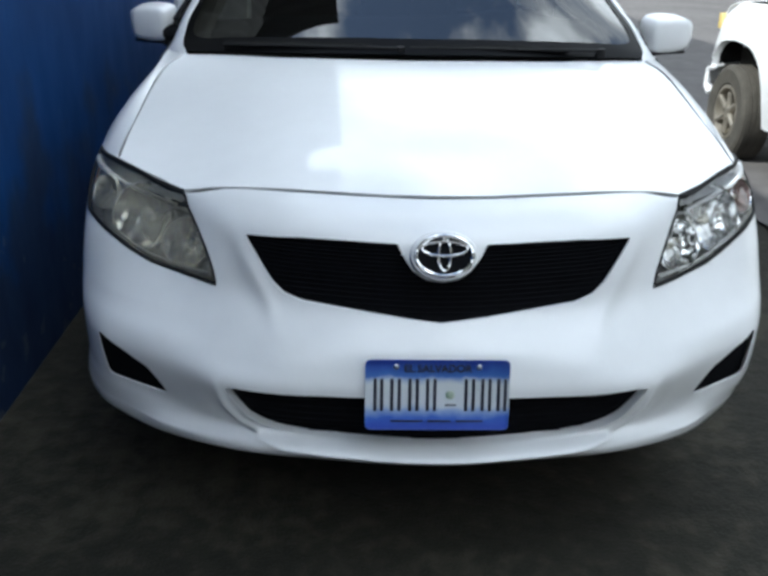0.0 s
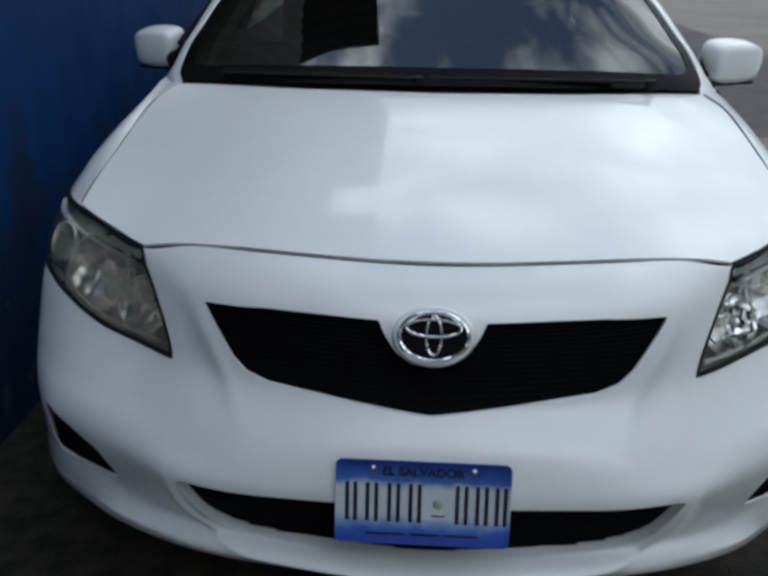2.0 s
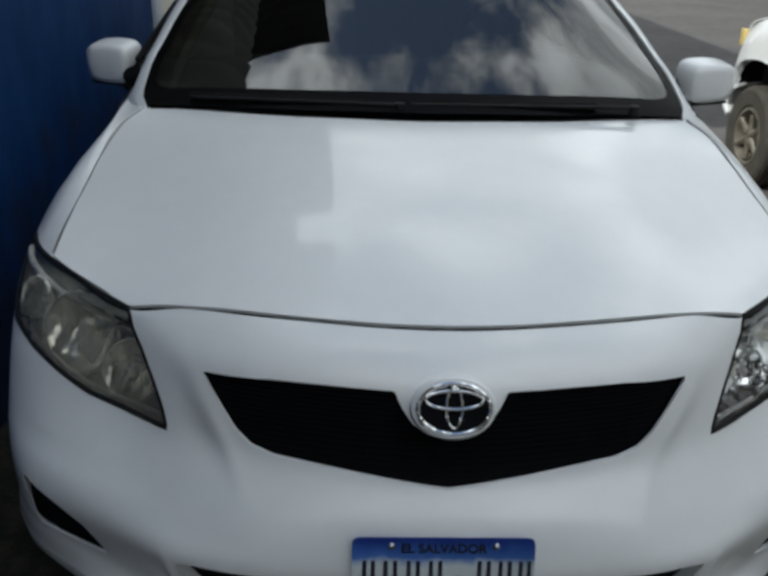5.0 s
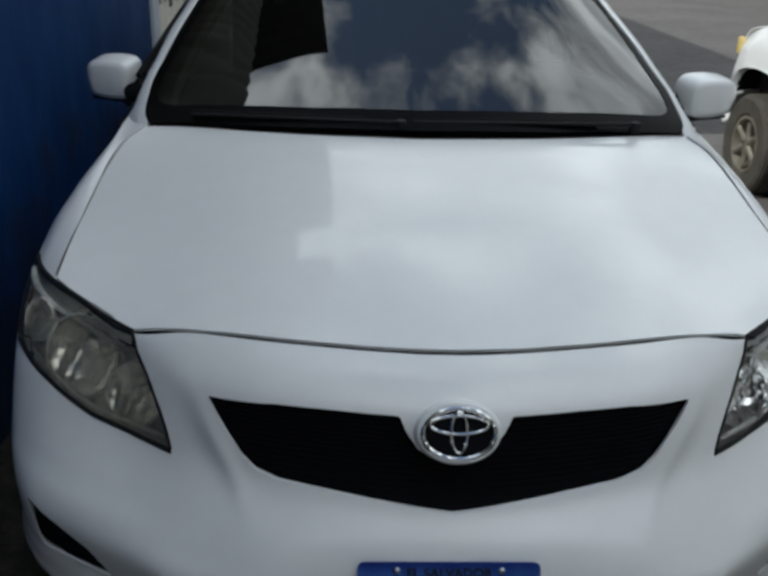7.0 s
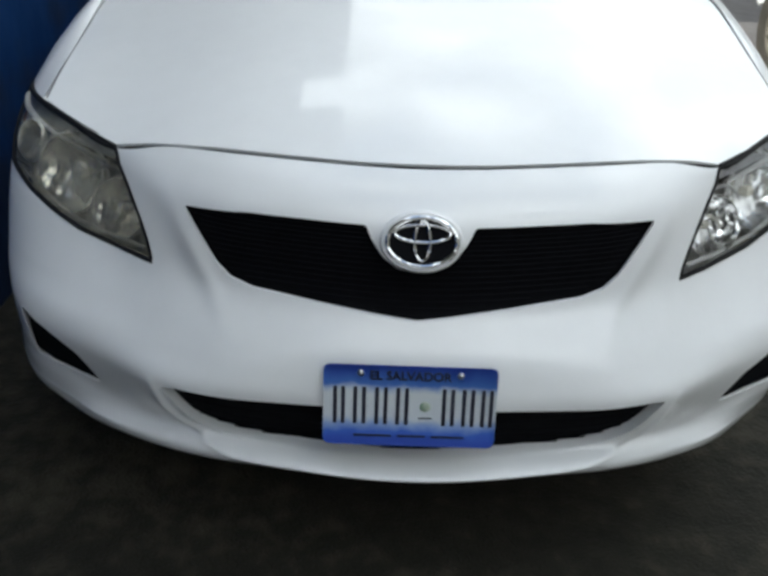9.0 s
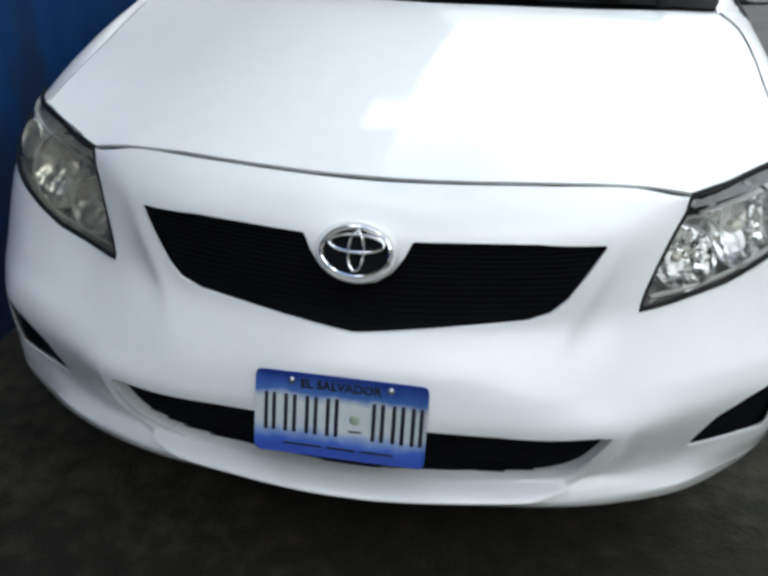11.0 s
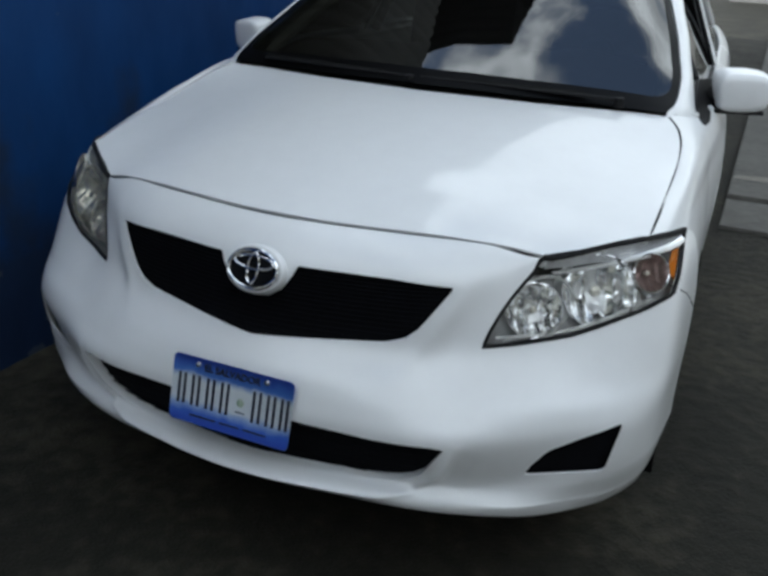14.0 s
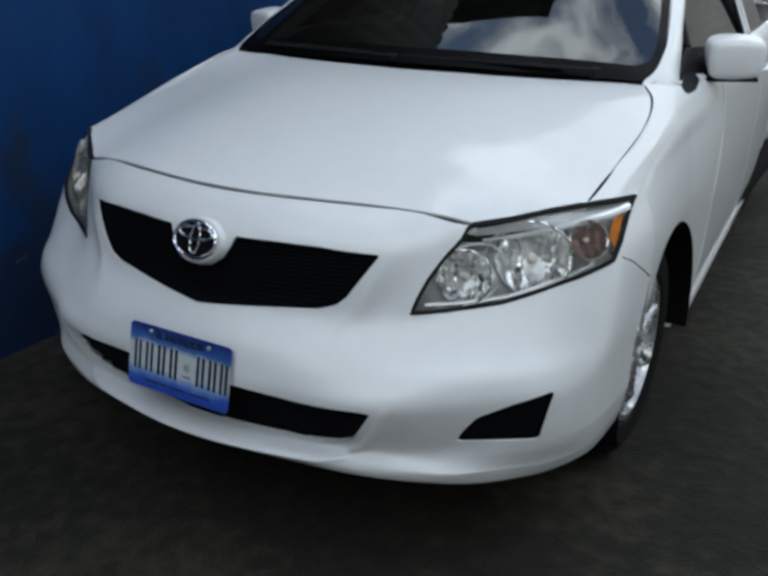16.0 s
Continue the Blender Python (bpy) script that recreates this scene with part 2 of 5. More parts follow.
def wall_paint():
    """Deep blue enamel on rendered masonry, scuffed and dusty in streaks."""
    m = material("blue_wall_paint", (0.0072, 0.043, 0.155), 0.6, spec=0.15, vary=0.4, vary_scale=0.7, tint=(0.0052, 0.030, 0.110), bump=0.15, bump_scale=30, rough_vary=0.12, stretch=(1, 1, 0.55))
    n, l = m.node_tree.nodes, m.node_tree.links
    p = n["Principled BSDF"]
    base = p.inputs["Base Color"].links[0].from_socket
    co, sep, ns = n.new("ShaderNodeTexCoord"), n.new("ShaderNodeSeparateXYZ"), n.new("ShaderNodeTexNoise")
    l.new(co.outputs["Object"], sep.inputs[0])
    l.new(co.outputs["Object"], ns.inputs["Vector"])
    ns.inputs["Scale"].default_value, ns.inputs["Detail"].default_value = 11.0, 3.0
    # chipped and splashed flecks near the foot of the wall
    low = n.new("ShaderNodeMapRange")
    low.inputs["From Min"].default_value, low.inputs["From Max"].default_value = 0.0, 0.55
    low.inputs["To Min"].default_value, low.inputs["To Max"].default_value = 0.60, 0.74
    l.new(sep.outputs["Z"], low.inputs["Value"])
    over = n.new("ShaderNodeMath")
    over.operation = "GREATER_THAN"
    l.new(ns.outputs["Fac"], over.inputs[0])
    l.new(low.outputs[0], over.inputs[1])
    half = n.new("ShaderNodeMath")
    half.operation = "MULTIPLY"
    half.inputs[1].default_value = 0.30
    l.new(over.outputs[0], half.inputs[0])
    # ragged splash stains, with the shade at the wall's foot painted into them
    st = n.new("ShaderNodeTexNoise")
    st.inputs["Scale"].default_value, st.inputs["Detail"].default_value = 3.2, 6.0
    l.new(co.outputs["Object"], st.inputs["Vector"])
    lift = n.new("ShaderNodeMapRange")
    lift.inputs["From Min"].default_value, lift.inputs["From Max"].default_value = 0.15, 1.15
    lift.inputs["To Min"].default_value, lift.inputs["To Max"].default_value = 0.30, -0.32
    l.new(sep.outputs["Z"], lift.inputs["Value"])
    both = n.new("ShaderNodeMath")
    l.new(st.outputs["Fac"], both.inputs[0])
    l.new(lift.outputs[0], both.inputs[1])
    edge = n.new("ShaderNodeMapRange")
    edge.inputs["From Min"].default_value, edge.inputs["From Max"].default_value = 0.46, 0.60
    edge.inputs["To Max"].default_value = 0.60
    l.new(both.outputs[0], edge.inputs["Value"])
    stain_shade = n.new("ShaderNodeMix")
    stain_shade.data_type = "RGBA"
    stain_shade.inputs[7].default_value = (0.016, 0.020, 0.027, 1)
    l.new(edge.outputs[0], stain_shade.inputs[0])
    l.new(base, stain_shade.inputs[6])
    mx = n.new("ShaderNodeMix")
    mx.data_type = "RGBA"
    mx.inputs[7].default_value = (0.12, 0.13, 0.13, 1)
    l.new(half.outputs[0], mx.inputs[0])
    l.new(stain_shade.outputs[2], mx.inputs[6])
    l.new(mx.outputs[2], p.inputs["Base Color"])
    return m


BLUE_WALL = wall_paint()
WHITE_WALL = material("dirty_white_wall", (0.62, 0.60, 0.53), 0.75, vary=0.35, vary_scale=3.5, bump=0.25, bump_scale=40)
GREY_POST = material("pale_grey_post", (0.50, 0.54, 0.60), 0.6, vary=0.25, vary_scale=5, bump=0.2, bump_scale=40)
FAR_WALL = material("dull_olive_wall", (0.10, 0.10, 0.08), 0.9, vary=0.5, vary_scale=0.9, bump=0.2, bump_scale=20)
OLIVE_SHEET = material("weathered_olive_sheet", (0.058, 0.056, 0.044), 0.7, vary=0.5, vary_scale=2.5)
DARK_ROOF = material("weathered_roof_sheet", (0.055, 0.055, 0.06), 0.6, vary=0.4, vary_scale=4)
CONCRETE = material("concrete", (0.30, 0.29, 0.27), 0.85, vary=0.3, vary_scale=3, bump=0.3, bump_scale=60)


def asphalt():
    m = bpy.data.materials.new("worn_asphalt")
    m.use_nodes = True
    n, l = m.node_tree.nodes, m.node_tree.links
    p = n["Principled BSDF"]
    co = n.new("ShaderNodeTexCoord")
    big, mid, fine = n.new("ShaderNodeTexNoise"), n.new("ShaderNodeTexNoise"), n.new("ShaderNodeTexVoronoi")
    big.inputs["Scale"].default_value, big.inputs["Detail"].default_value = 1.3, 6.0
    mid.inputs["Scale"].default_value, mid.inputs["Detail"].default_value = 16.0, 8.0
    fine.inputs["Scale"].default_value = 120.0
    for t in (big, mid, fine):
        l.new(co.outputs["Object"], t.inputs["Vector"])
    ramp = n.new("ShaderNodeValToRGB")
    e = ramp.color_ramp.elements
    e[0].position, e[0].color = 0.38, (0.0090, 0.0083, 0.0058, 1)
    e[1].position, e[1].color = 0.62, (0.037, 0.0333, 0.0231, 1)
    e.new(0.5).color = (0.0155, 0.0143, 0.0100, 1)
    mix = n.new("ShaderNodeMix")
    mix.data_type = "FLOAT"
    mix.inputs[0].default_value = 0.45
    l.new(big.outputs["Fac"], mix.inputs[2])
    l.new(mid.outputs["Fac"], mix.inputs[3])
    l.new(mix.outputs[0], ramp.inputs["Fac"])
    l.new(ramp.outputs["Color"], p.inputs["Base Color"])
    p.inputs["Roughness"].default_value = 0.85
    p.inputs["Specular IOR Level"].default_value = 0.25
    bp, bp2 = n.new("ShaderNodeBump"), n.new("ShaderNodeBump")
    bp.inputs["Strength"].default_value, bp.inputs["Distance"].default_value = 0.5, 0.006
    bp2.inputs["Strength"].default_value, bp2.inputs["Distance"].default_value = 0.5, 0.02
    l.new(fine.outputs["Distance"], bp.inputs["Height"])
    l.new(mid.outputs["Fac"], bp2.inputs["Height"])
    l.new(bp2.outputs["Normal"], bp.inputs["Normal"])
    l.new(bp.outputs["Normal"], p.inputs["Normal"])
    return m


ASPHALT = asphalt()
# paler than the yard's asphalt: the sunlit look is put into the colour
ROAD = material("sunlit_asphalt", (0.135, 0.126, 0.124), 0.9, vary=0.35, vary_scale=0.8, bump=0.3, bump_scale=50, spec=0.25)


DUSTY_TYRE = material("dusty_tyre_rubber", (0.075, 0.068, 0.056), 0.9, vary=0.45, vary_scale=12, bump=0.3, bump_scale=80)
DUSTY_RIM = material("dusty_steel_rim", (0.34, 0.31, 0.26), 0.45, metal=0.6, vary=0.4, vary_scale=14)
DUSTY_LINER = material("dusty_arch_liner", (0.022, 0.020, 0.017), 0.95, vary=0.4, vary_scale=9)
SLAB = material("worn_concrete_slab", (0.125, 0.120, 0.110), 0.85, vary=0.45, vary_scale=1.8, bump=0.3, bump_scale=40, spec=0.3)


# ---------------------------------------------------------------- mesh helpers
def finish(name, bm, mat, parent=None, label="", smooth=True, angle=40):
    me = bpy.data.meshes.new(name)
    bmesh.ops.recalc_face_normals(bm, faces=bm.faces)
    bm.to_mesh(me)
    bm.free()
    me.materials.append(mat)
    if smooth:
        me.shade_smooth()
        me.set_sharp_from_angle(angle=radians(angle))
    ob = new(name, me)
    if parent is not None:
        ob.parent = parent
    if label:
        ob["label"] = label
    return ob


part = finish


def empty(name, at=(0, 0, 0)):
    ob = new(name)
    ob.location = at
    ob.empty_display_size = 0.1
    return ob


def box(bm, lo, hi, bevel=0.0, m=None):
    """A box from corner to corner, its edges rounded by bevel."""
    lo, hi = Vector(lo), Vector(hi)
    r = bmesh.ops.create_cube(bm, size=1.0, matrix=Matrix.LocRotScale((lo + hi) / 2, None, hi - lo))
    vs = r["verts"]
    if bevel:
        es = list({e for v in vs for e in v.link_edges})
        vs = bmesh.ops.bevel(bm, geom=es, offset=bevel, segments=2, affect="EDGES", profile=0.7)["verts"]
    if m is not None:
        bmesh.ops.transform(bm, matrix=m, verts=list(vs))
    return vs


def lathe(bm, profile, m=Matrix(), steps=48):
    """Turns a profile of (radius, height) round the z axis, then places it by m."""
    rings = []
    for k in range(steps):
        a = 2 * math.pi * k / steps
        rings.append([bm.verts.new(m @ Vector((r * math.cos(a), r * math.sin(a), h))) for r, h in profile])
    for k in range(steps):
        a, b = rings[k], rings[(k + 1) % steps]
        for i in range(len(profile) - 1):
            bm.faces.new((a[i], b[i], b[i + 1], a[i + 1]))


def tube(bm, points, radius, sides=10, closed=False):
    """A round bar along points."""
    pts = [Vector(p) for p in points]
    rings = []
    for i, p in enumerate(pts):
        a = pts[i - 1] if i or closed else p
        b = pts[(i + 1) % len(pts)] if i < len(pts) - 1 or closed else p
        d = (b - a).normalized()
        q = d.to_track_quat("Z", "Y")
        r = radius[i] if isinstance(radius, (list, tuple)) else radius
        rings.append([bm.verts.new(p + q @ Vector((r * math.cos(2 * math.pi * k / sides), r * math.sin(2 * math.pi * k / sides), 0))) for k in range(sides)])
    n = len(rings)
    for i in range(n if closed else n - 1):
        a, b = rings[i], rings[(i + 1) % n]
        for k in range(sides):
            bm.faces.new((a[k], a[(k + 1) % sides], b[(k + 1) % sides], b[k]))
    if not closed:
        bm.faces.new(rings[0])
        bm.faces.new(rings[-1][::-1])


def pchip(xs, ys, q):
    """Smooth curve through points without overshoot; ys may hold several columns."""
    xs, ys, q = np.asarray(xs, float), np.asarray(ys, float), np.asarray(q, float)
    flat = ys.ndim == 1
    if flat:
        ys = ys[:, None]
    h = np.diff(xs)[:, None]
    dlt = np.diff(ys, axis=0) / h
    m = np.zeros_like(ys)
    m[0], m[-1] = dlt[0], dlt[-1]
    if len(xs) > 2:
        s = dlt[:-1] * dlt[1:]
        w1, w2 = 2 * h[1:] + h[:-1], h[1:] + 2 * h[:-1]
        with np.errstate(divide="ignore", invalid="ignore"):
            hm = (w1 + w2) / (w1 / dlt[:-1] + w2 / dlt[1:])
        m[1:-1] = np.where(s > 0, hm, 0)
    i = np.clip(np.searchsorted(xs, q) - 1, 0, len(xs) - 2)
    t = ((q - xs[i]) / h[i, 0])[..., None]
    hh = h[i]
    v = (2 * t**3 - 3 * t**2 + 1) * ys[i] + (t**3 - 2 * t**2 + t) * hh * m[i] + (-2 * t**3 + 3 * t**2) * ys[i + 1] + (t**3 - t**2) * hh * m[i + 1]
    return v[..., 0] if flat else v


def inside(poly, x, y):
    """Whether points lie within an outline; x and y may be arrays."""
    p = np.asarray(poly, float)
    x, y = np.asarray(x, float), np.asarray(y, float)
    r = np.zeros(np.broadcast(x, y).shape, bool)
    for (x1, y1), (x2, y2) in zip(p, np.roll(p, 1, 0)):
        if y1 != y2:
            r ^= ((y1 > y) != (y2 > y)) & (x < (x2 - x1) * (y - y1) / (y2 - y1) + x1)
    return r


def nearest(poly, x, y):
    p = np.asarray(poly, float)
    a, d = p, np.roll(p, 1, 0) - p
    q = np.array((x, y))
    k = np.clip(((q - a) * d).sum(1) / ((d * d).sum(1) + 1e-12), 0, 1)
    c = a + k[:, None] * d
    i = np.argmin(((c - q) ** 2).sum(1))
    return float(c[i, 0]), float(c[i, 1])


def rounded(poly, r=0.012, steps=4):
    """Outline with its corners rounded."""
    out, n = [], len(poly)
    for i in range(n):
        a, b, c = Vector(poly[i - 1]), Vector(poly[i]), Vector(poly[(i + 1) % n])
        la, lc = (a - b).length, (c - b).length
        p, q = b + (a - b) * min(0.4, r / la), b + (c - b) * min(0.4, r / lc)
        for k in range(steps + 1):
            t = k / steps
            out.append(tuple(p * (1 - t) ** 2 + b * 2 * t * (1 - t) + q * t**2))
    return out


def sheet(params, surf, holes=(), keep=None, depth=None):
    """A bmesh over a grid of two parameters. Faces inside a hole's outline go, and the rim is drawn onto the outline and, where
    depth gives a vector, turned inwards. keep: only the faces inside this outline stay."""
    bm = bmesh.new()
    nu, nv = len(params[0]), len(params[1])
    uv = [[(u, v) for v in params[1]] for u in params[0]]
    polys = list(holes) + ([keep] if keep else [])
    pu, pv = np.asarray(params[0]), np.asarray(params[1])
    cu, cv = np.meshgrid((pu[1:] + pu[:-1]) / 2, (pv[1:] + pv[:-1]) / 2, indexing="ij")
    out = np.zeros(cu.shape, bool)
    for h in holes:
        out |= inside(h, cu, cv)
    if keep:
        out |= ~inside(keep, cu, cv)
    gone = {(int(i), int(j)) for i, j in zip(*np.nonzero(out))}
    rim = set()
    edge = {(i + a, j + b) for i, j in gone for a in (0, 1) for b in (0, 1)}
    for i, j in sorted(edge):
            near = [(a, b) for a in (i - 1, i) for b in (j - 1, j) if 0 <= a < nu - 1 and 0 <= b < nv - 1]
            g = sum(c in gone for c in near)
            if 0 < g < len(near):
                u, v = uv[i][j]
                cand = [nearest(p, u, v) for p in polys]
                best = min(cand, key=lambda c: (c[0] - u) ** 2 + (c[1] - v) ** 2)
                if params[1][0] <= best[1] <= params[1][-1] and params[0][0] <= best[0] <= params[0][-1]:
                    uv[i][j] = best
                    rim.add((i, j))
    q = np.array(uv).reshape(-1, 2)
    P = surf(q[:, 0], q[:, 1])
    verts = [bm.verts.new(p) for p in P]
    for i in range(nu - 1):
        for j in range(nv - 1):
            if (i, j) not in gone:
                try:
                    bm.faces.new((verts[i * nv + j], verts[(i + 1) * nv + j], verts[(i + 1) * nv + j + 1], verts[i * nv + j + 1]))
                except ValueError:
                    pass
    for v in [v for v in bm.verts if not v.link_faces]:
        bm.verts.remove(v)
    if depth is not None:
        marks = {verts[i * nv + j] for i, j in rim if verts[i * nv + j].is_valid}
        es = [e for e in bm.edges if e.is_boundary and e.verts[0] in marks and e.verts[1] in marks]
        ext = bmesh.ops.extrude_edge_only(bm, edges=es)["geom"]
        bmesh.ops.translate(bm, vec=depth, verts=[g for g in ext if isinstance(g, bmesh.types.BMVert)])
    return bm


def loft(lines, nu, nv):
    """A grid of points through a few cross lines (each a list of the same number of points), smooth both ways."""
    L = np.array(lines, float)
    a = pchip(np.linspace(0, 1, L.shape[1]), L.transpose(1, 0, 2).reshape(L.shape[1], -1), np.linspace(0, 1, nu)).reshape(nu, L.shape[0], 3)
    b = pchip(np.linspace(0, 1, L.shape[0]), a.transpose(1, 0, 2).reshape(L.shape[0], -1), np.linspace(0, 1, nv)).reshape(nv, nu, 3)
    return b


def grid_mesh(bm, G):
    nv, nu = G.shape[:2]
    vs = [[bm.verts.new(G[j, i]) for i in range(nu)] for j in range(nv)]
    for j in range(nv - 1):
        for i in range(nu - 1):
            bm.faces.new((vs[j][i], vs[j][i + 1], vs[j + 1][i + 1], vs[j + 1][i]))
    return vs


def thick(ob, t=0.004, offset=-1.0):
    s = ob.modifiers.new("thickness", "SOLIDIFY")
    s.thickness, s.offset = t, offset
    return ob


# ---------------------------------------------------------------- ground, walls, roof
def ground_height(x, y):
    return 0.012 * np.sin(x * 0.9 + 1.0) * np.sin(y * 0.7) * np.clip(np.abs(x) - 1.3, 0, 1)


def ground():
    bm = bmesh.new()
    xs = np.concatenate([[-400, -60, -12, -6], np.arange(-3, 8.01, 0.25), [12, 30, 90, 400]])
    ys = np.concatenate([[-400, -60, -12, -7], np.arange(-4, 9.01, 0.25), [14, 30, 90, 400]])
    G = np.zeros((len(ys), len(xs), 3))
    G[..., 0], G[..., 1] = xs[None, :], ys[:, None]
    G[..., 2] = ground_height(G[..., 0], G[..., 1])
    grid_mesh(bm, G)
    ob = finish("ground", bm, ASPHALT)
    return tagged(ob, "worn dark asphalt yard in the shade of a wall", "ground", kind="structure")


ground()

def road():
    """Lane past the yard, a thin layer on the ground, sunlight painted into its colour."""
    bm = bmesh.new()
    ys = np.linspace(-20, 60, 161)
    G = np.zeros((2, 161, 3))
    edge = 1.95 + .06 * np.sin(ys * 1.7) + .04 * np.sin(ys * 4.3 + 1)
    for r in (0, 1):
        G[r, :, 0] = edge if r == 0 else 40.0
        G[r, :, 1] = ys
        G[r, :, 2] = .022
    grid_mesh(bm, G)
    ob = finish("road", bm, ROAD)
    return tagged(ob, "pale asphalt lane in the sun, sunlight put into its colour", "road", kind="structure")


road()

def slab():
    """Worn concrete slab behind the saloon, reached by a lower step."""
    bm = bmesh.new()
    box(bm, (.84, 4.28, -.2), (1.94, 17.0, .055), .012)
    top = finish("pavement", bm, SLAB, smooth=False)
    tagged(top, "worn pale concrete slab with a low edge", "pavement", kind="structure")
    bm = bmesh.new()
    box(bm, (.84, 3.62, -.2), (1.94, 4.277, .025), .010)
    low = finish("pavement_step", bm, SLAB, smooth=False)
    tagged(low, "low worn concrete step before the slab", "step", kind="structure")


slab()

WALL_X, WALL_END, WALL_TOP, BLUE_TOP = -1.22, 3.62, 3.85, 1.52


def blue_wall():
    bm = bmesh.new()
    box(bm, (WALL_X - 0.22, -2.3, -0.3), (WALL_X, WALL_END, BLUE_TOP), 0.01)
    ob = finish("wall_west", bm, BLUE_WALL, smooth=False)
    tagged(ob, "deep blue painted masonry wall beside the car", "wall", kind="structure")
    # corrugated sheeting stands on it, a little set back
    bm = bmesh.new()
    n = 260
    G = np.zeros((2, n, 3))
    for r, z in enumerate((BLUE_TOP - .02, WALL_TOP)):
        G[r, :, 0], G[r, :, 1], G[r, :, 2] = WALL_X - .05 + .012 * np.sin(np.linspace(0, 52 * 2 * math.pi, n)), np.linspace(-2.3, WALL_END, n), z
    grid_mesh(bm, G)
    up = finish("wall_sheeting", bm, OLIVE_SHEET)
    tagged(up, "dark olive corrugated sheeting above the blue wall", "wall", kind="structure")
    thick(up, .02)
    return ob


wall_west = blue_wall()


def eave(name, label, y0, y1):
    """A corrugated roof that juts over the yard."""
    n = int((y1 - y0) * 30)
    ys = np.linspace(y0, y1, n)
    bm = bmesh.new()
    G = np.zeros((2, n, 3))
    for r, x in enumerate((-4.5, -0.79)):
        G[r, :, 0], G[r, :, 1] = x, ys
        G[r, :, 2] = 6.25 - 0.2 * r + 0.02 * np.sin(ys * 30)
    grid_mesh(bm, G)
    ob = finish(name, bm, DARK_ROOF)
    tagged(ob, label, "roof", kind="structure")
    thick(ob, 0.03)


eave("ceiling_canopy", "short dark corrugated canopy over the wall", 2.90, 4.45)
eave("ceiling_eave", "dark corrugated sheet roof jutting over the yard", 5.40, 17.0)


def far_wall():
    """Low pale wall beyond the end of the blue one, dark sheeting above it, and a grey post at the joint."""
    bm = bmesh.new()
    box(bm, (WALL_X - 0.40, WALL_END + 0.16, -0.3), (WALL_X - 0.12, 17.0, 1.5), 0.01)
    ob = finish("wall_north", bm, WHITE_WALL, smooth=False)
    tagged(ob, "dirty white low wall beyond the blue one", "wall", kind="structure")
    bm = bmesh.new()
    box(bm, (WALL_X - 0.38, WALL_END + 0.16, 1.5), (WALL_X - 0.15, 17.0, 5.9), 0.01)
    up = finish("wall_upper", bm, DARK_ROOF, smooth=False)
    tagged(up, "dark weathered sheeting above the low wall", "wall", kind="structure")
    bm = bmesh.new()
    box(bm, (WALL_X - 0.2, WALL_END + 0.003, -0.3), (WALL_X + 0.02, WALL_END + 0.157, 2.0), 0.012)
    post = finish("trim_post", bm, GREY_POST, smooth=False)
    tagged(post, "pale grey post at the end of the blue wall", "post", kind="structure")
    # painted signs too worn to read, kept as plain dark bars
    rnd = random.Random(4)
    y = WALL_END + .82
    for _ in range(13):
        w = rnd.uniform(.05, .11)
        bm = bmesh.new()
        box(bm, (WALL_X - .1205, y, .97 - .06 * rnd.random()), (WALL_X - .117, y + w, 1.55), .001)
        part("sign_bar", bm, PLATE_DARK, ob)
        y += w + rnd.uniform(.06, .15)
    return ob


wall_north = far_wall()


def south_light_block():
    """Unseen wall added behind the camera to block low sky light on the bumper."""
    bm = bmesh.new()
    box(bm, (-9.0, -6.0, -0.3), (9.0, -5.7, 3.7), 0.01)
    ob = finish("wall_block_south", bm, CONCRETE, smooth=False)
    tagged(ob, "plain grey wall, added out of view to cut low sky light", "wall", kind="structure")


south_light_block()


def east_light_block():
    """Unseen wall added across the road, for trees: darkens side windows and flank."""
    bm = bmesh.new()
    box(bm, (11.0, -9.0, -0.3), (11.3, 23.4, 9.0), 0.01)
    ob = finish("wall_block_east", bm, FAR_WALL, smooth=False)
    tagged(ob, "plain dull olive wall, added unseen to darken window reflections", "wall", kind="structure")


east_light_block()


def end_light_block():
    """Unseen wall added past the lane to cut the bright horizon from reflections."""
    bm = bmesh.new()
    box(bm, (-1.0, 37.0, -0.3), (30.0, 37.3, 9.0), 0.01)
    ob = finish("wall_block_end", bm, CONCRETE, smooth=False)
    tagged(ob, "plain grey wall, added unseen to cut horizon reflections", "wall", kind="structure")


end_light_block()

# ---------------------------------------------------------------- the parked car
# x to its left side, y from its nose backwards, z up
PITCH = radians(4.5)
CAR_M = Matrix.Translation((0, 0, .03)) @ Matrix.Rotation(PITCH, 4, "X")
CAR_INV = CAR_M.inverted()
car = tagged(empty("parked_car", (0, 0, 0)), "white four-door saloon with a black grille, parked beside a blue wall", "car")

car.matrix_basis = CAR_M


def level(p):
    """Takes level points of the yard, x from the middle of the car, into the leaning frame of the nose, along the slightly askew flank."""
    q = np.array(p, float)
    flat = q.reshape(-1, 3).copy()
    flat[:, 0] -= .05 * np.maximum(0, flat[:, 1] - .9)
    out = np.array([CAR_INV @ Vector(v) for v in flat])
    return out.reshape(q.shape)


